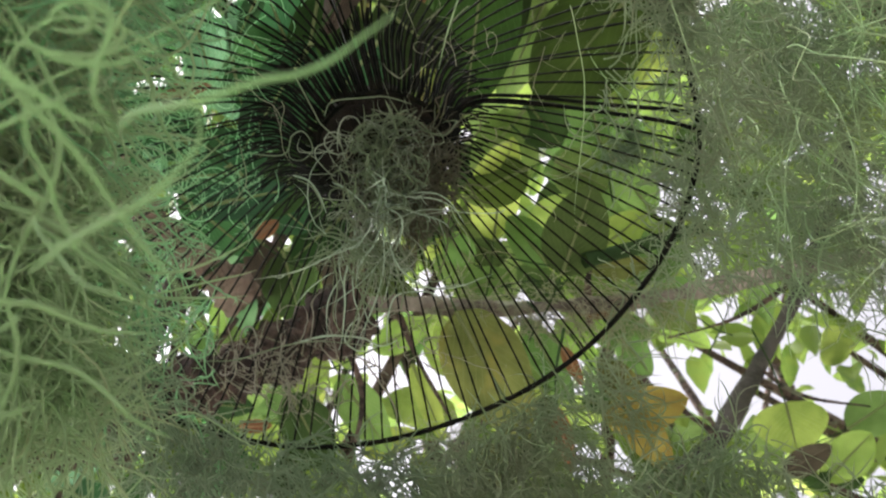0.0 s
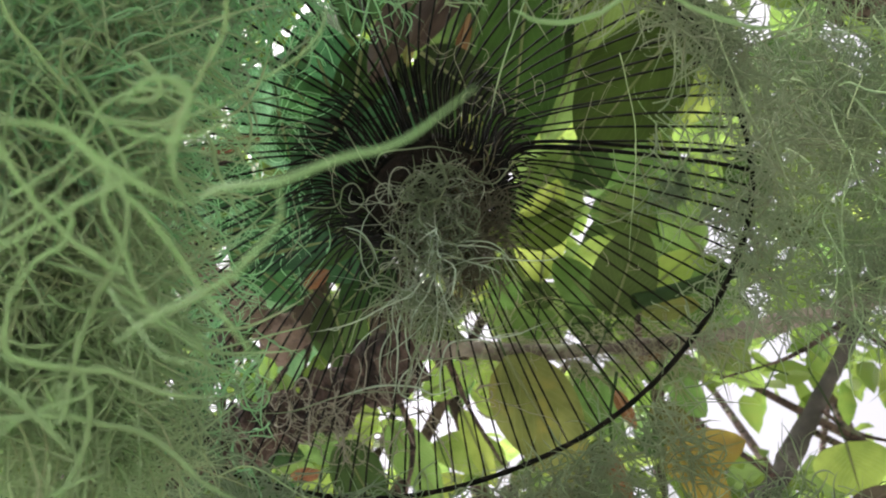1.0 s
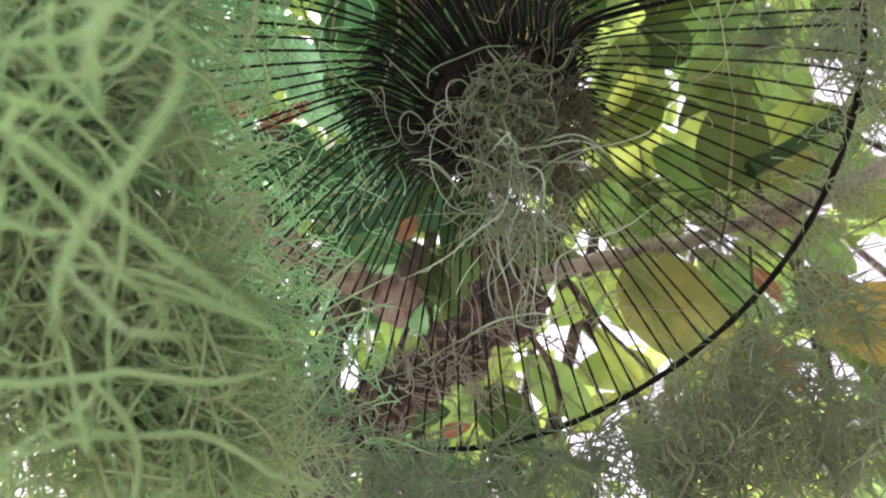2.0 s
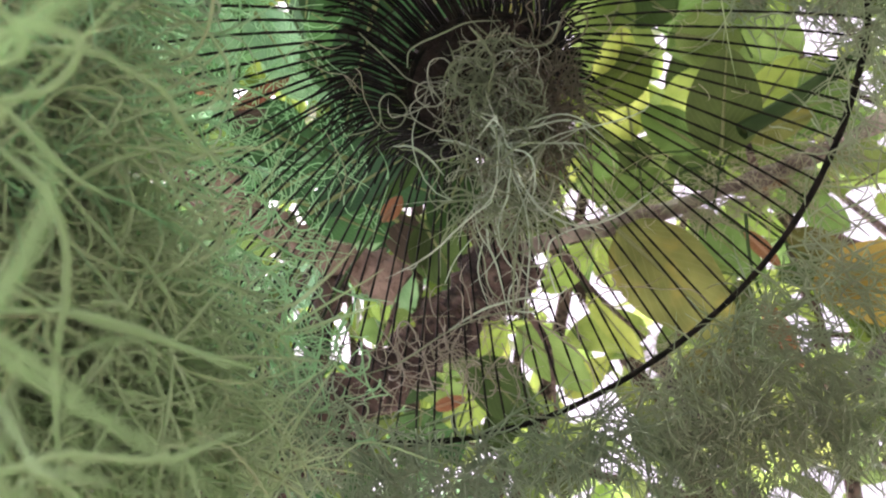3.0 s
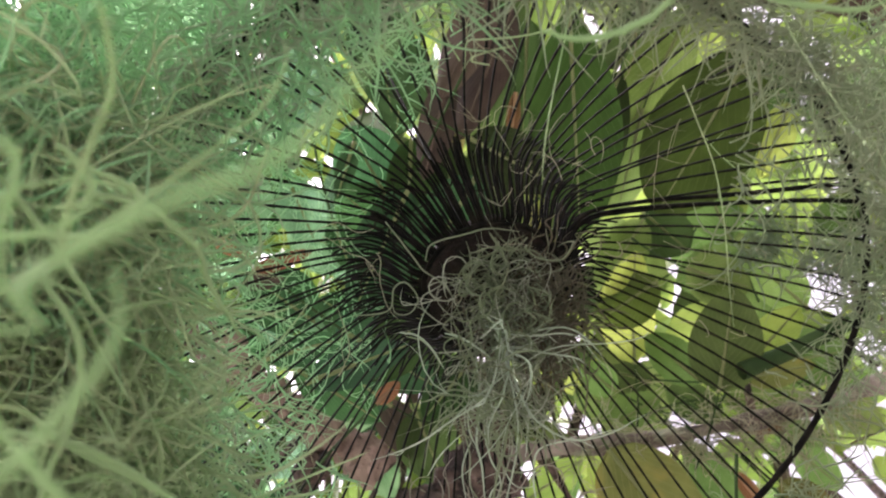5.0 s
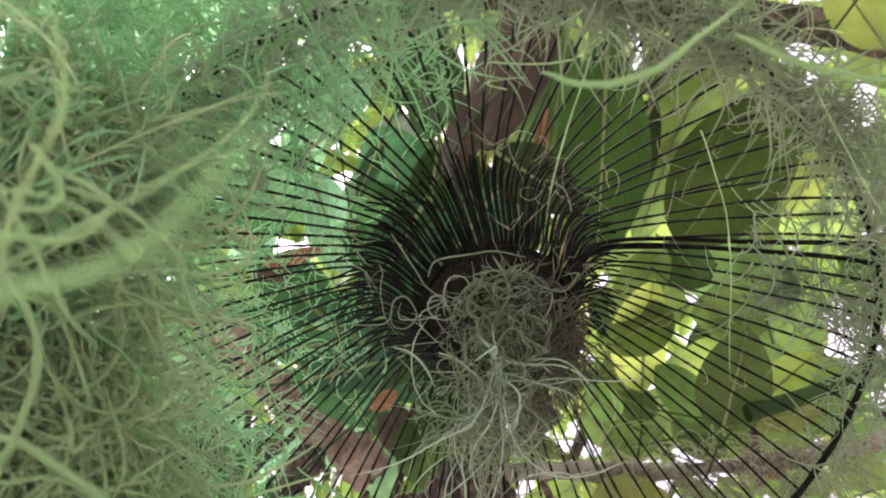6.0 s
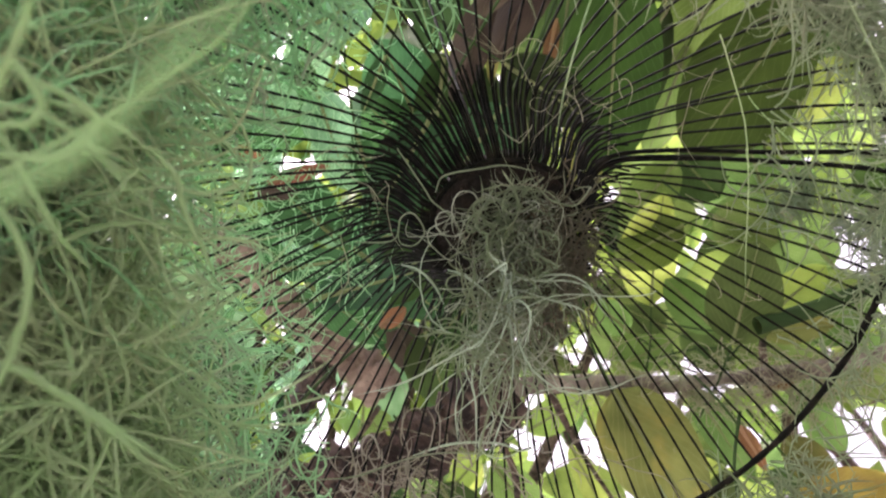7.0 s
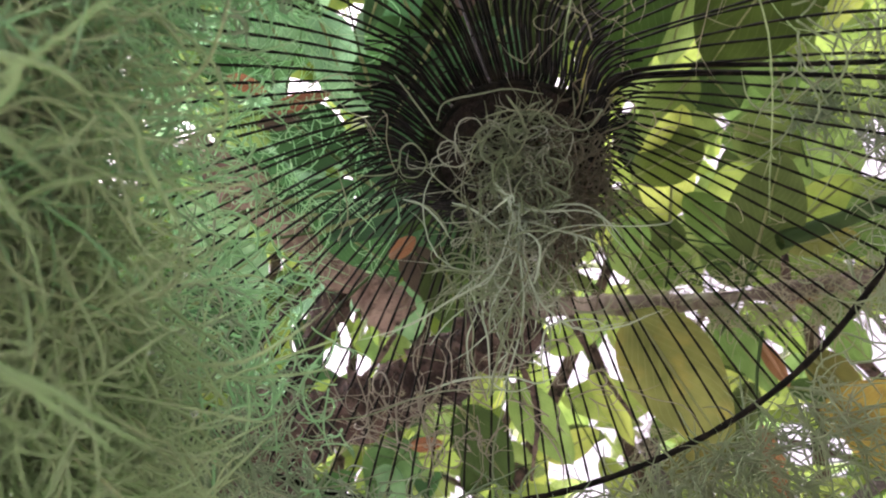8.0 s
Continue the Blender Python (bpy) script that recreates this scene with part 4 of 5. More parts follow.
tree_leaf((-0.012, 0.107, 2.436), (-0.072, 0.205, 2.405), 0.049, LEAF_DEEP_SHADE, seed=7)
tree_leaf((0.014, 0.138, 2.457), (-0.022, 0.245, 2.424), 0.056, LEAF_DEEP_SHADE, seed=8)
tree_leaf((0.052, 0.154, 2.476), (0.028, 0.258, 2.445), 0.049, LEAF_DEEP_SHADE, seed=9)
tree_leaf((0.044, 0.091, 2.406), (0.021, 0.132, 2.395), 0.014, LEAF_OLIVE, seed=10)
tree_leaf((0.098, 0.096, 2.386), (0.067, 0.144, 2.374), 0.014, LEAF_ORANGE, label="withered orange leaf", seed=11)
tree_leaf((0.072, 0.081, 2.403), (0.055, 0.105, 2.397), 0.012, LEAF_ORANGE, label="withered orange leaf", seed=12)
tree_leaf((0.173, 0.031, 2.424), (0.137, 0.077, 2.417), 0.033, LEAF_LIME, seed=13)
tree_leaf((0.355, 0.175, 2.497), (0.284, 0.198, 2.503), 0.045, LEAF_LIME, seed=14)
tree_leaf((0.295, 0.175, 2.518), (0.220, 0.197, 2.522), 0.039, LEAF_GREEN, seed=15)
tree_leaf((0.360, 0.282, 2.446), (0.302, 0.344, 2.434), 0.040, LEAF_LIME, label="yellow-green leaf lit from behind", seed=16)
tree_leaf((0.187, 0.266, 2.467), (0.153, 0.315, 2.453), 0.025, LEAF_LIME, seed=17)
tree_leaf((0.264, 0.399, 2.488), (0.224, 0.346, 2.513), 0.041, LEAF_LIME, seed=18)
tree_leaf((0.328, 0.468, 2.508), (0.269, 0.429, 2.532), 0.037, LEAF_GREEN, seed=19)
# leaves beside the basket, round the thick stalk
tree_leaf((0.241, 0.374, 2.354), (0.160, 0.366, 2.366), 0.058, LEAF_GREEN, seed=20)
tree_leaf((0.155, 0.408, 2.440), (0.068, 0.422, 2.440), 0.063, LEAF_GREEN, seed=21)
tree_leaf((0.176, 0.356, 2.488), (0.089, 0.410, 2.472), 0.054, LEAF_GREEN, seed=22)
tree_leaf((0.135, 0.394, 2.225), (0.192, 0.314, 2.256), 0.068, LEAF_MID, label="blunt green leaf, coloured dull for overlap shade", seed=23, shape=0.75)
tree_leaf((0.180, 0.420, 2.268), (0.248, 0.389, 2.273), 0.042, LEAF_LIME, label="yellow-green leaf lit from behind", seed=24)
tree_leaf((0.282, 0.476, 2.363), (0.250, 0.406, 2.398), 0.053, LEAF_GREEN, seed=25)
tree_leaf((0.220, 0.534, 2.371), (0.312, 0.552, 2.349), 0.069, LEAF_GREEN, seed=26)
tree_leaf((0.330, 0.565, 2.415), (0.259, 0.569, 2.425), 0.051, LEAF_GREEN, seed=27)
tree_leaf((0.185, 0.514, 2.348), (0.259, 0.527, 2.332), 0.035, LEAF_OLIVE, seed=28)
tree_leaf((0.154, 0.535, 2.359), (0.256, 0.586, 2.323), 0.040, LEAF_GREEN, seed=29)
tree_leaf((0.325, 0.698, 2.385), (0.290, 0.647, 2.416), 0.069, LEAF_GREEN, seed=30)
tree_leaf((0.148, 0.509, 2.287), (0.190, 0.529, 2.273), 0.018, LEAF_ORANGE, label="withered orange-brown leaf", seed=31)
tree_leaf((0.146, 0.525, 2.383), (0.113, 0.450, 2.418), 0.050, LEAF_GREEN, seed=32)
tree_leaf((0.049, 0.478, 2.461), (0.120, 0.477, 2.459), 0.049, LEAF_GREEN, seed=33)
tree_leaf((0.054, 0.520, 2.430), (0.030, 0.474, 2.451), 0.041, LEAF_GREEN, seed=34)
tree_leaf((0.381, 0.628, 2.451), (0.355, 0.598, 2.469), 0.031, LEAF_LIME, seed=35)
tree_leaf((0.420, 0.573, 2.484), (0.363, 0.524, 2.517), 0.046, LEAF_GREEN, seed=36)
tree_leaf((0.019, 0.557, 2.419), (0.098, 0.550, 2.421), 0.050, LEAF_GREEN, seed=37)
tree_leaf((0.158, 0.634, 2.425), (0.110, 0.573, 2.456), 0.049, LEAF_MID, seed=38)
tree_leaf((0.056, 0.575, 2.449), (0.005, 0.525, 2.471), 0.051, LEAF_GREEN, seed=39)
tree_leaf((0.099, 0.553, 2.450), (0.052, 0.508, 2.471), 0.043, LEAF_MID, seed=40)
# leaves below the limb
tree_leaf((0.018, 0.369, 2.198), (0.047, 0.503, 2.129), 0.086, LEAF_OLIVE, label="broad ageing leaf, olive to yellow-brown", seed=41, shape=0.80)
tree_leaf((0.056, 0.582, 2.342), (0.020, 0.503, 2.380), 0.039, LEAF_GREEN, seed=42)
tree_leaf((0.098, 0.628, 2.414), (0.128, 0.752, 2.350), 0.045, LEAF_GREEN, seed=43)
tree_leaf((0.136, 0.618, 2.380), (0.174, 0.688, 2.342), 0.034, LEAF_LIME, seed=44)
tree_leaf((-0.107, 0.580, 2.395), (-0.020, 0.571, 2.405), 0.044, LEAF_LIME, seed=45)
tree_leaf((-0.065, 0.620, 2.388), (-0.058, 0.726, 2.335), 0.032, LEAF_LIME, label="yellow-green leaf lit from behind", seed=46)
tree_leaf((-0.142, 0.515, 2.306), (-0.118, 0.616, 2.257), 0.053, LEAF_GREEN, seed=47)
tree_leaf((-0.199, 0.495, 2.284), (-0.188, 0.590, 2.238), 0.062, LEAF_MID, label="dull green leaf", seed=48)
tree_leaf((-0.207, 0.544, 2.312), (-0.154, 0.523, 2.329), 0.028, LEAF_LIME, seed=49)
tree_leaf((-0.114, 0.797, 2.383), (-0.096, 0.881, 2.339), 0.036, LEAF_LIME, seed=50)
tree_leaf((-0.189, 0.804, 2.415), (-0.104, 0.798, 2.426), 0.041, LEAF_LIME, seed=51)
tree_leaf((-0.050, 0.892, 2.451), (0.034, 0.858, 2.470), 0.040, LEAF_GREEN, seed=52)
tree_leaf((-0.051, 0.906, 2.403), (0.045, 0.919, 2.397), 0.069, LEAF_OLIVE, seed=53)
tree_leaf((-0.271, 0.855, 2.405), (-0.195, 0.891, 2.395), 0.060, LEAF_LIME, seed=54)
tree_leaf((-0.169, 1.005, 2.420), (-0.072, 1.019, 2.420), 0.074, LEAF_GREEN, seed=55)
tree_leaf((-0.314, 0.638, 2.359), (-0.245, 0.657, 2.361), 0.045, LEAF_LIME, seed=56)
tree_leaf((-0.254, 0.476, 2.240), (-0.221, 0.491, 2.240), 0.016, LEAF_ORANGE, label="withered orange leaf", seed=57)
tree_leaf((0.133, 0.544, 2.144), (0.225, 0.541, 2.136), 0.053, LEAF_YELLOW, label="yellow-orange withered leaf", seed=58)
tree_leaf((0.158, 0.535, 2.140), (0.186, 0.599, 2.102), 0.042, LEAF_YELLOW, label="yellowing leaf", seed=59)
tree_leaf((0.110, 0.427, 2.161), (0.118, 0.468, 2.140), 0.015, LEAF_ORANGE, label="withered orange leaf", seed=60)
tree_leaf((0.204, 0.620, 2.315), (0.228, 0.670, 2.286), 0.042, LEAF_GREEN, seed=61)
# leaves seen past the dark trunk
tree_leaf((-0.275, 0.465, 2.389), (-0.251, 0.422, 2.412), 0.024, LEAF_LIME, seed=62)
tree_leaf((-0.396, 0.486, 2.374), (-0.337, 0.491, 2.386), 0.028, LEAF_LIME, label="yellow-green leaf lit from behind", seed=63)
tree_leaf((-0.338, 0.529, 2.425), (-0.379, 0.530, 2.415), 0.026, LEAF_GREEN, seed=64)
tree_leaf((-0.282, 0.541, 2.432), (-0.286, 0.502, 2.448), 0.044, LEAF_GREEN, seed=65)
tree_leaf((-0.342, 0.351, 2.412), (-0.394, 0.379, 2.388), 0.040, LEAF_GREEN, seed=66)
tree_leaf((-0.355, 0.413, 2.434), (-0.365, 0.475, 2.407), 0.035, LEAF_SHADE, seed=67)
tree_leaf((-0.157, 0.382, 2.400), (-0.168, 0.466, 2.362), 0.071, LEAF_MID, seed=68)
tree_leaf((-0.185, 0.360, 2.415), (-0.185, 0.430, 2.386), 0.045, LEAF_BROWN, label="dead brown leaf", seed=69)
tree_leaf((-0.107, 0.423, 2.415), (-0.096, 0.494, 2.385), 0.060, LEAF_BROWN, label="dead brown leaf", seed=70)
tree_leaf((-0.308, 0.354, 2.427), (-0.362, 0.355, 2.413), 0.040, LEAF_GREEN, seed=71)
tree_leaf((-0.378, 0.364, 2.414), (-0.440, 0.392, 2.387), 0.048, LEAF_GREEN, seed=72)
# emerald and mint leaves on the mossy side
tree_leaf((-0.172, 0.094, 2.158), (-0.113, 0.112, 2.162), 0.024, LEAF_EMERALD, seed=73)
tree_leaf((-0.137, 0.090, 2.097), (-0.064, 0.105, 2.103), 0.029, LEAF_SHADE, label="green leaf, coloured dark for shade", seed=74)
tree_leaf((-0.128, 0.127, 2.196), (-0.049, 0.129, 2.204), 0.040, LEAF_SHADE, label="green leaf above the basket, coloured dark for shade", seed=75)
tree_leaf((-0.111, 0.113, 2.368), (-0.120, 0.164, 2.352), 0.027, LEAF_EMERALD, seed=76)
tree_leaf((-0.073, 0.208, 2.430), (-0.105, 0.122, 2.451), 0.070, LEAF_EMERALD, seed=77)
tree_leaf((-0.128, 0.209, 2.453), (-0.174, 0.138, 2.467), 0.066, LEAF_JADE, label="mint green leaf", seed=78)
tree_leaf((-0.201, 0.239, 2.431), (-0.236, 0.156, 2.449), 0.073, LEAF_EMERALD, seed=79)
tree_leaf((-0.123, 0.244, 2.331), (-0.161, 0.171, 2.350), 0.055, LEAF_SHADE, seed=80)
tree_leaf((-0.298, 0.284, 2.448), (-0.312, 0.190, 2.473), 0.077, LEAF_EMERALD, seed=81)
tree_leaf((-0.065, 0.155, 2.451), (-0.065, 0.075, 2.470), 0.075, LEAF_EMERALD, seed=82)
tree_leaf((-0.148, 0.283, 2.291), (-0.174, 0.223, 2.309), 0.041, LEAF_SHADE, seed=83)
tree_leaf((-0.008, 0.212, 2.469), (-0.010, 0.130, 2.492), 0.066, LEAF_SHADE, seed=84)
tree_leaf((-0.198, 0.117, 2.495), (-0.227, 0.050, 2.505), 0.080, LEAF_JADE, label="mint green leaf", seed=85)
tree_leaf((-0.138, 0.082, 2.429), (-0.147, 0.149, 2.411), 0.051, LEAF_JADE, label="mint green leaf", seed=86)
tree_leaf((-0.187, 0.044, 2.448), (-0.186, 0.114, 2.432), 0.057, LEAF_JADE, label="mint green leaf", seed=87)
tree_leaf((-0.160, 0.005, 2.191), (-0.143, 0.028, 2.189), 0.012, LEAF_ORANGE, label="withered orange leaf", seed=88)
tree_leaf((-0.146, 0.035, 2.178), (-0.101, 0.045, 2.182), 0.012, LEAF_ORANGE, label="withered orange leaf", seed=89)
tree_leaf((-0.162, 0.046, 2.189), (-0.133, 0.058, 2.191), 0.013, LEAF_BROWN, label="dead brown leaf", seed=90)
tree_leaf((-0.100, 0.118, 2.078), (-0.079, 0.114, 2.082), 0.012, LEAF_ORANGE, label="withered orange leaf", seed=91)
tree_leaf((-0.141, 0.000, 2.468), (-0.202, 0.036, 2.452), 0.052, LEAF_JADE, label="mint green leaf", seed=92)
tree_leaf((-0.063, -0.008, 2.487), (-0.132, 0.032, 2.473), 0.058, LEAF_JADE, label="mint green leaf", seed=93)
# leaves close behind the neck, coloured dark for the shade there
tree_leaf((0.030, 0.069, 2.213), (-0.066, 0.126, 2.188), 0.056, LEAF_SHADE, label="green leaf above the basket, coloured dark for shade", seed=94)
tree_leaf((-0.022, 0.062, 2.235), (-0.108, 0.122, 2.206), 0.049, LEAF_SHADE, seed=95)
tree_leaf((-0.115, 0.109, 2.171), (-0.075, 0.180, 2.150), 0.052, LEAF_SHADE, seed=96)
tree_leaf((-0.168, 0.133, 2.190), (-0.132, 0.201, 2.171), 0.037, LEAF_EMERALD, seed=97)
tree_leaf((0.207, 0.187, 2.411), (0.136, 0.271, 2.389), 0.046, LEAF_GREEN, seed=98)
tree_leaf((0.039, 0.082, 2.311), (0.088, 0.153, 2.289), 0.054, LEAF_DEEP_SHADE, seed=99)
tree_leaf((-0.023, 0.089, 2.130), (-0.100, 0.122, 2.110), 0.049, LEAF_DEEP_SHADE, seed=100)
tree_leaf((-0.058, 0.290, 2.308), (-0.128, 0.315, 2.292), 0.050, LEAF_DEEP_SHADE, seed=101)
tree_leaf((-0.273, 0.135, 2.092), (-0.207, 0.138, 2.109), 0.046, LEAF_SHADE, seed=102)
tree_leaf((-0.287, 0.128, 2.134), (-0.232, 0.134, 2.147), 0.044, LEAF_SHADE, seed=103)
tree_leaf((0.057, 0.206, 2.517), (-0.003, 0.303, 2.484), 0.070, LEAF_DEEP_SHADE, seed=104)
tree_leaf((-0.181, -0.104, 2.393), (-0.089, -0.121, 2.407), 0.110, LEAF_JADE, label="mint green leaf", seed=105)
tree_leaf((-0.284, -0.176, 2.400), (-0.255, -0.097, 2.400), 0.093, LEAF_JADE, label="mint green leaf", seed=106)
tree_leaf((-0.226, -0.102, 2.423), (-0.214, -0.042, 2.417), 0.055, LEAF_EMERALD, seed=107)
tree_leaf((0.125, 0.012, 2.358), (0.032, 0.092, 2.342), 0.041, LEAF_BROWN, label="curled dead brown leaf", seed=108, cup=0.60)
tree_leaf((0.140, 0.046, 2.411), (0.082, 0.149, 2.389), 0.041, LEAF_MID, seed=109)
tree_leaf((0.033, 0.016, 2.449), (-0.023, 0.095, 2.431), 0.056, LEAF_EMERALD, seed=110)
tree_leaf((0.282, 0.128, 2.424), (0.184, 0.206, 2.416), 0.062, LEAF_GREEN, seed=111)
tree_leaf((-0.105, 0.013, 2.397), (-0.043, 0.013, 2.403), 0.048, LEAF_JADE, seed=112)
tree_leaf((0.182, 0.362, 2.513), (0.209, 0.424, 2.487), 0.076, LEAF_MID, seed=113)
tree_leaf((0.174, 0.344, 2.352), (0.222, 0.386, 2.329), 0.057, LEAF_GREEN, label="broad green leaf lit from behind", seed=114)
tree_leaf((-0.416, 0.297, 2.386), (-0.322, 0.289, 2.414), 0.081, LEAF_JADE, label="mint green leaf", seed=115)
# leaves low beside the dark branch
tree_leaf((0.402, 0.796, 2.269), (0.402, 0.865, 2.233), 0.100, LEAF_LIME, label="round bright green leaf", seed=116, shape=0.80)
tree_leaf((0.413, 0.828, 2.164), (0.472, 0.782, 2.176), 0.054, LEAF_LIME, seed=117)
tree_leaf((0.358, 0.833, 2.189), (0.427, 0.807, 2.191), 0.036, LEAF_BROWN, label="dead brown leaf", seed=118)
tree_leaf((0.515, 0.956, 2.299), (0.594, 0.916, 2.301), 0.066, LEAF_GREEN, seed=119)
tree_leaf((0.074, 0.311, 1.999), (0.071, 0.361, 1.972), 0.016, LEAF_ORANGE, label="withered orange leaf", seed=120)
tree_leaf((0.250, 0.559, 2.316), (0.292, 0.609, 2.285), 0.051, LEAF_GREEN, seed=121)
tree_leaf((0.153, 0.534, 2.218), (0.188, 0.594, 2.184), 0.040, LEAF_OLIVE, seed=122)

# ---- canopy above: loose layers of large leaves with openings to the sky ----


def canopy(seed, z0, z1, step, cover, size, single=False):
    """Leaves spread evenly over a layer of the crown; single: each a part of its own, else joined by kind."""
    rng = np.random.default_rng(seed)
    masses = {}
    for u in np.arange(-0.8, 0.95, step):
        for v in np.arange(-0.12, 2.1, step):
            k = rng.uniform(size=12)
            if (single and v > 1.5) or u < -0.45 - 0.9 * v or u < -1.6 + 0.8 * v:
                continue
            z = z0 + (z1 - z0) * k[0]
            h = z - STAND[2]
            p = np.array([STAND[0] + h * (u + step * (k[1] - 0.5)), STAND[1] + h * (v + step * (k[2] - 0.5)), z])
            length = size * (0.7 + 0.6 * k[3])
            thinner = 0.45 if u > 0.38 and v > 1.05 else 1.0
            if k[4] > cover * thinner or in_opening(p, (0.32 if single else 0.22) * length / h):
                continue
            way = Vector((k[5] - 0.5, k[6] - 0.5, 0.7 * (k[7] - 0.6))).normalized()
            normal = Vector((k[8] - 0.5, k[9] - 0.2, 0.9))
            # light and shade by bearing: darker leaf colours over the basket, brighter beside
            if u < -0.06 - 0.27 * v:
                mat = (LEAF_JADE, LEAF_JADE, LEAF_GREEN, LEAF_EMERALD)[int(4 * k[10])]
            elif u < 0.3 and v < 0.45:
                mat = (LEAF_MID, LEAF_DEEP_SHADE, LEAF_GREEN, LEAF_MID)[int(4 * k[10])]
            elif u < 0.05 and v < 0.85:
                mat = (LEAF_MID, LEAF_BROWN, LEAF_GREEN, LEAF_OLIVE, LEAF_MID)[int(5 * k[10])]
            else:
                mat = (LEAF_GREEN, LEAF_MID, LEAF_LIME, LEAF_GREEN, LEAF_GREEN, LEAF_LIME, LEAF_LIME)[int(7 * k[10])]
            b, e = Vector(p) - way * length / 2, Vector(p) + way * length / 2
            width, droop, cup = length * (0.46 + 0.2 * k[11]), 0.08 + 0.12 * k[1], 0.1 + 0.25 * k[2]
            if single:
                tree_leaf(b, e, width, mat, normal=normal, seed=int(1e6 * k[0]), droop=droop, cup=cup)
            else:
                m, _ = leaf_pose(b, e, normal)
                v0, f0, uv0 = leaf_grid(length, width, 0.85, cup, droop, 0.03, 5, 8)
                v0 = np.array(v0) @ np.array(m.to_3x3()).T + np.array(m.translation)
                vs, fs, us = masses.setdefault(mat, ([], [], []))
                fs.append(np.array(f0) + sum(len(w) for w in vs))
                vs.append(v0)
                us.append(uv0)
    for mat, (vs, fs, us) in masses.items():
        ob = part("leaf_layer", mesh_from("leaf_layer", np.vstack(vs), np.vstack(fs), mat, uvs=np.vstack(us)), tree)
        ob["kind"] = "stuff"


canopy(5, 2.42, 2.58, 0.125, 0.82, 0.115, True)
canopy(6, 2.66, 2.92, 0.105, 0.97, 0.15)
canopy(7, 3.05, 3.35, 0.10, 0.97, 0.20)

ob = part("stalk", tube_mesh("stalk", [(0.160, 0.377, 2.218), (0.219, 0.395, 2.231), (0.304, 0.423, 2.258)], 0.0085, 0.0075, TWIG, 12, 7), tree, "thick green leaf stalk, coloured darker for shade")
part("branch", tube_mesh("branch", [(-0.179, 0.309, 2.237), (-0.188, 0.289, 2.251), (-0.211, 0.253, 2.270), (-0.235, 0.220, 2.297), (-0.262, 0.183, 2.332), (-0.307, 0.133, 2.399)], 0.021, 0.017, BARK_PALE, 80, 18, 0.5, 5), tree, "pale peeling branch")
part("branch", tube_mesh("branch", [(-0.075, 0.365, 2.242), (-0.124, 0.359, 2.223), (-0.172, 0.352, 2.201), (-0.230, 0.344, 2.187), (-0.281, 0.330, 2.175), (-0.347, 0.318, 2.162), (-0.426, 0.315, 2.153)], 0.033, 0.038, BARK, 80, 18, 0.5, 5), tree)
part("branch", tube_mesh("branch", [(-0.214, 0.274, 2.267), (-0.243, 0.280, 2.250), (-0.273, 0.300, 2.234), (-0.308, 0.325, 2.209), (-0.345, 0.345, 2.183)], 0.013, 0.010, BARK, 60, 14, 0.5, 8), tree)
part("limb", tube_mesh("limb", [(1.18, 0.93, 2.4), (0.80, 0.86, 2.50), (0.270, 0.494, 2.240), (0.195, 0.459, 2.223), (0.102, 0.430, 2.226), (0.026, 0.400, 2.230), (-0.032, 0.373, 2.238), (-0.072, 0.356, 2.234)], 0.012, 0.008, BARK_GREY, 80, 16, 0.6, 7), tree, "pale lichened limb")
part("branch", tube_mesh("branch", [(1.22, 0.98, 1.75), (0.203, 0.953, 2.212), (0.315, 0.861, 2.290), (0.397, 0.801, 2.342), (0.527, 0.757, 2.446), (0.666, 0.665, 2.591)], 0.015, 0.011, BARK_DARK, 80, 18, 0.5, 6), tree)
part("branch", tube_mesh("branch", [(-0.052, 0.85, 2.415), (-0.056, 0.897, 2.40), (-0.064, 1.026, 2.38), (-0.077, 1.238, 2.36), (-0.12, 1.6, 2.3)], 0.010, 0.022, BARK_DARK, 80, 16, 0.7, 12), tree, "dark mossy branch")
twig([(-0.047, 0.449, 2.302), (-0.044, 0.521, 2.286), (-0.031, 0.597, 2.257)], 0.0044, 0.0017, 0)
twig([(0.085, 0.519, 2.308), (0.041, 0.572, 2.295), (0.001, 0.617, 2.250)], 0.0034, 0.0023, 1)
twig([(-0.210, 0.364, 2.287), (-0.261, 0.399, 2.286), (-0.334, 0.420, 2.290)], 0.0030, 0.0019, 2)
twig([(0.164, 0.552, 2.290), (0.183, 0.497, 2.324), (0.233, 0.477, 2.378)], 0.0057, 0.0013, 3)
twig([(-0.111, 0.421, 2.269), (-0.115, 0.498, 2.247), (-0.161, 0.589, 2.230)], 0.0047, 0.0020, 4)
twig([(0.476, 0.253, 2.650), (0.322, 0.212, 2.595), (0.221, 0.130, 2.569)], 0.0031, 0.0017, 5)
twig([(0.030, -0.021, 2.512), (0.028, 0.055, 2.445), (0.023, 0.123, 2.429)], 0.0051, 0.0018, 6)
twig([(0.509, 0.719, 2.412), (0.383, 0.703, 2.359), (0.267, 0.662, 2.327)], 0.0052, 0.0014, 7)
twig([(0.397, 0.801, 2.342), (0.430, 0.803, 2.275), (0.495, 0.793, 2.219)], 0.0037, 0.0013, 8)
twig([(0.315, 0.861, 2.290), (0.263, 0.773, 2.299), (0.206, 0.677, 2.314)], 0.0045, 0.0024, 9)
twig([(-0.255, 0.284, 2.312), (-0.333, 0.324, 2.325), (-0.410, 0.390, 2.319)], 0.0048, 0.0022, 10)
twig([(0.369, 0.691, 2.442), (0.330, 0.623, 2.458), (0.310, 0.549, 2.510)], 0.0042, 0.0022, 11)
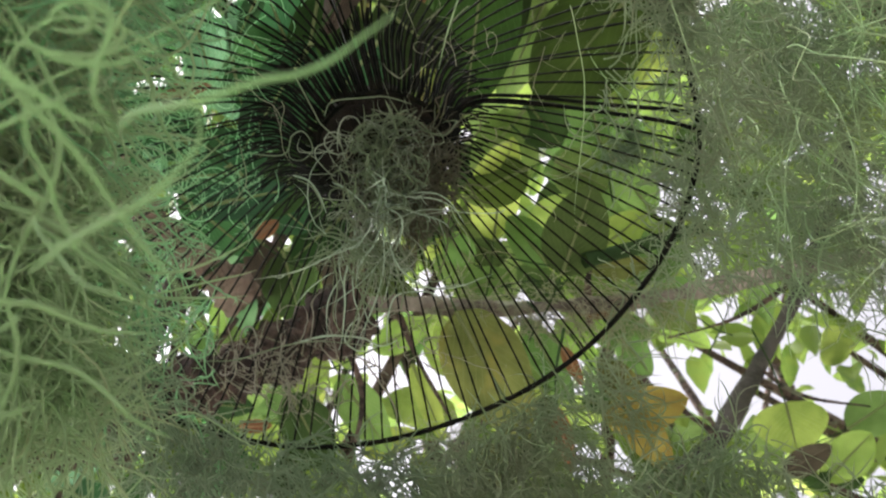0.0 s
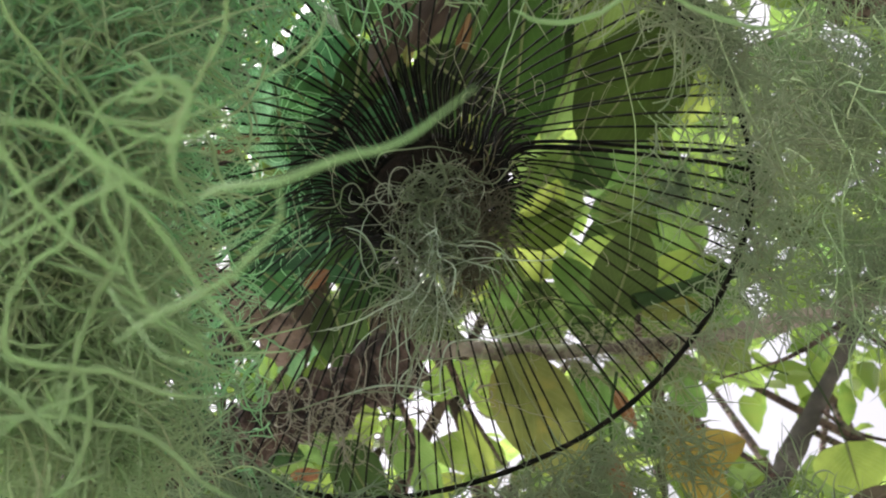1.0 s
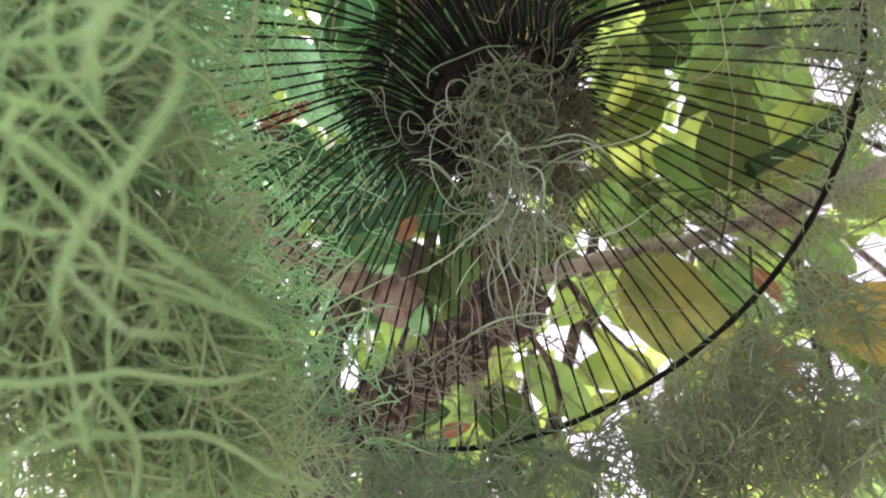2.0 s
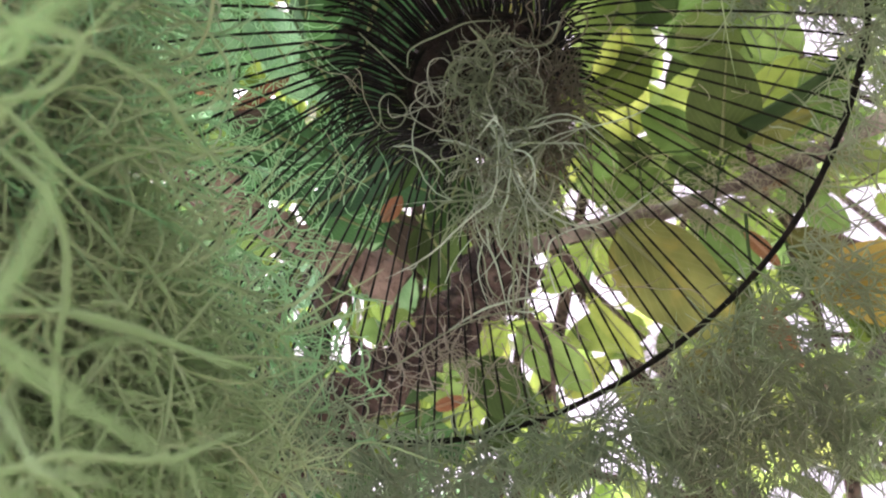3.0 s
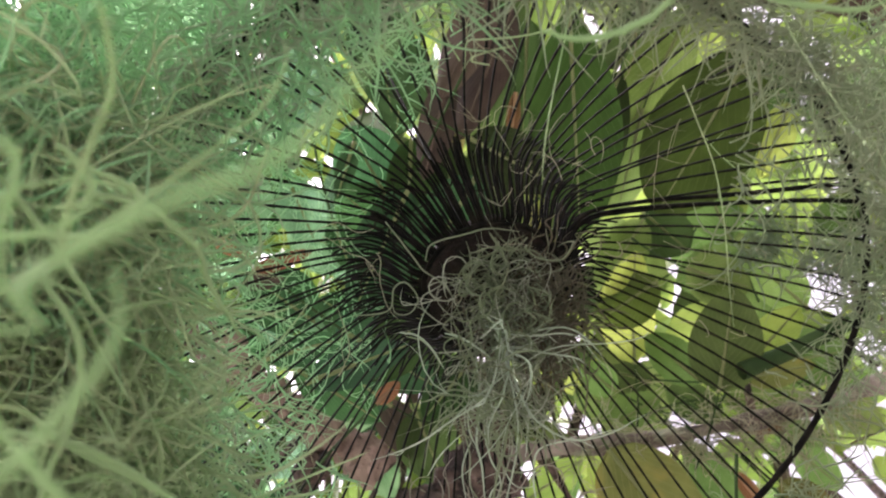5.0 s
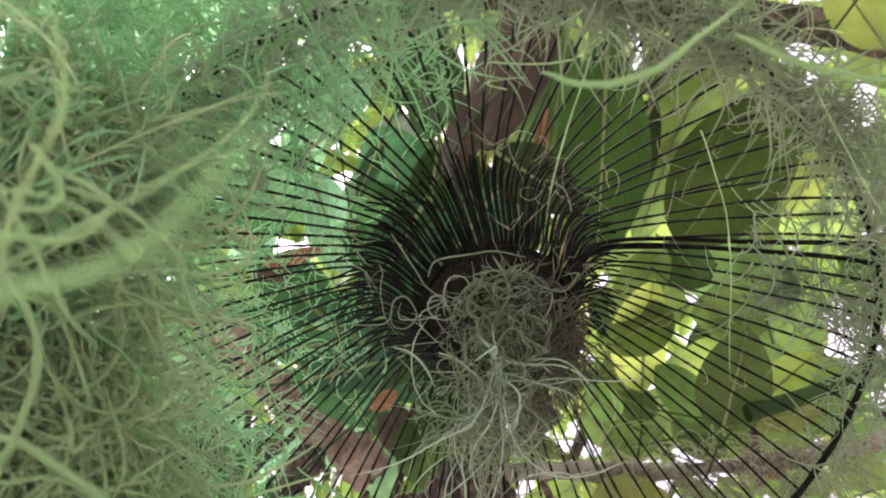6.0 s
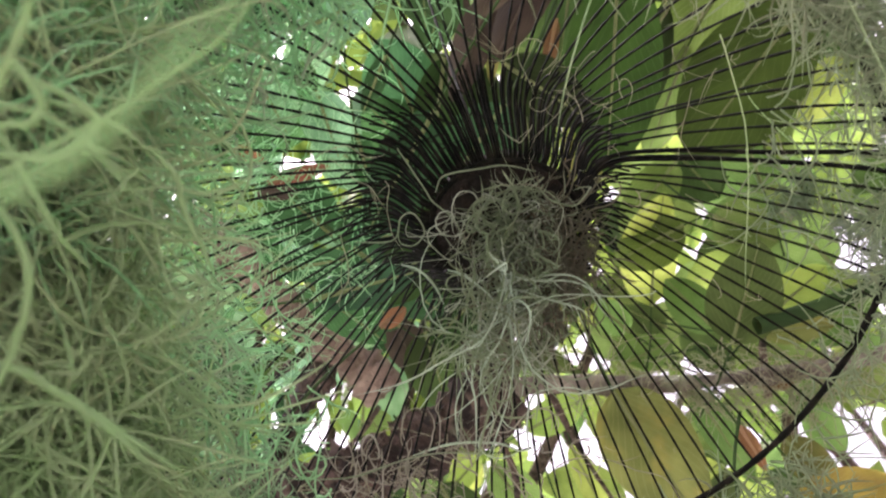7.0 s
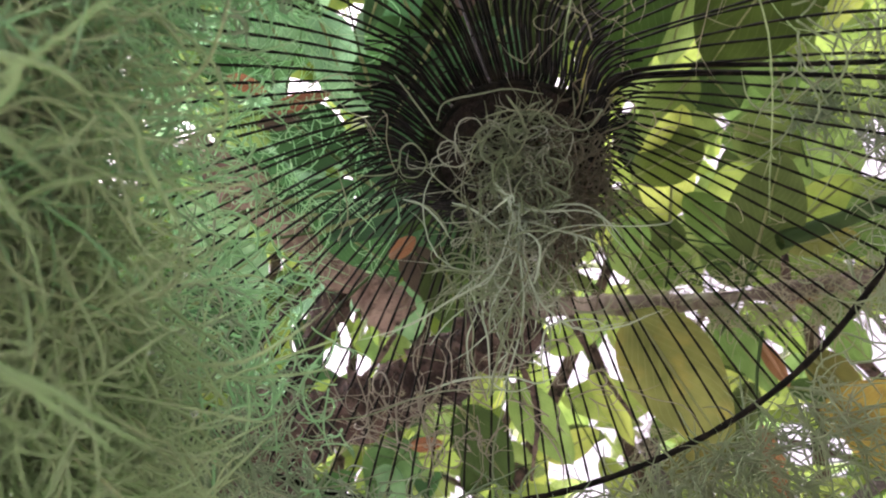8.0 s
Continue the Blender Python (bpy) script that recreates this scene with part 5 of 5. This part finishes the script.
part("trunk", tube_mesh("trunk", [(1.30, 1.10, -0.05), (1.27, 1.05, 1.0), (1.25, 1.0, 2.0), (1.1, 0.85, 2.7), (0.8, 0.6, 3.3)], 0.11, 0.05, BARK, 40, 16, 0.2, 9), tree)
part("branch", tube_mesh("branch", [(1.17, 0.92, 2.4), (0.6, 0.35, 2.66), (0.0, 0.0, 2.70), (-0.5, -0.35, 2.75)], 0.035, 0.012, BARK, 30, 10, 0.2, 4), tree)
far_tree((1.9, 2.9), [((0.618, 1.578, 2.867), 0.32, 40), ((0.945, 1.732, 3.002), 0.35, 60), ((0.478, 1.307, 2.832), 0.28, 30), ((0.665, 1.606, 2.582), 0.30, 30), ((0.338, 1.744, 2.854), 0.32, 40), ((0.888, 1.724, 2.747), 0.30, 22), ((0.790, 1.413, 3.008), 0.35, 70), ((0.142, 1.577, 2.862), 0.30, 50)])
far_tree((-1.6, 1.9), [((-0.898, 0.293, 3.426), 0.40, 60), ((-0.529, 0.561, 3.701), 0.50, 180), ((0.043, 0.655, 3.775), 0.50, 240), ((0.363, 0.888, 3.421), 0.45, 170), ((-0.918, 0.764, 3.188), 0.50, 230), ((-0.586, 1.077, 3.419), 0.50, 200), ((-0.160, 1.488, 3.598), 0.50, 170)])
far_tree((0.6, 2.6), [((0.253, 1.327, 3.442), 0.35, 90), ((-0.816, 1.666, 3.293), 0.50, 150), ((-0.242, 2.212, 3.536), 0.55, 50), ((-1.278, 1.399, 3.123), 0.50, 200), ((0.829, 1.539, 3.813), 0.45, 90), ((0.611, 2.213, 3.753), 0.40, 30), ((0.188, 2.578, 3.365), 0.50, 45)])
far_tree((-0.4, 3.2), [((-0.628, 2.512, 3.206), 0.60, 90), ((0.863, 2.994, 3.476), 0.50, 110), ((1.263, 2.496, 3.961), 0.50, 90), ((-0.146, 0.163, 3.848), 0.60, 120), ((0.695, 0.610, 3.977), 0.60, 220), ((-1.526, 0.583, 3.171), 0.60, 120), ((-1.217, 0.141, 3.461), 0.60, 40)])
# unseen trees added round the basket to hold back light from the sides
for k, (x, y) in enumerate(((-0.3, -2.8), (-2.9, -1.0), (-2.4, 1.4), (-1.8, -3.2), (3.4, -2.4), (2.8, 1.2))):
    lumps = []
    for i in range(9):
        a, h = 2.4 * i + k, 1.15 + 0.22 * i + 0.25 * math.sin(3.1 * i + k)
        reach = 0.62 - 0.045 * i + 0.12 * math.sin(5.3 * i + 2 * k)
        lumps.append(((x + reach * math.cos(a), y + reach * math.sin(a), h), 0.40 + 0.08 * math.sin(1.7 * i + k), 190))
    far_tree((x, y), lumps, 1.3)
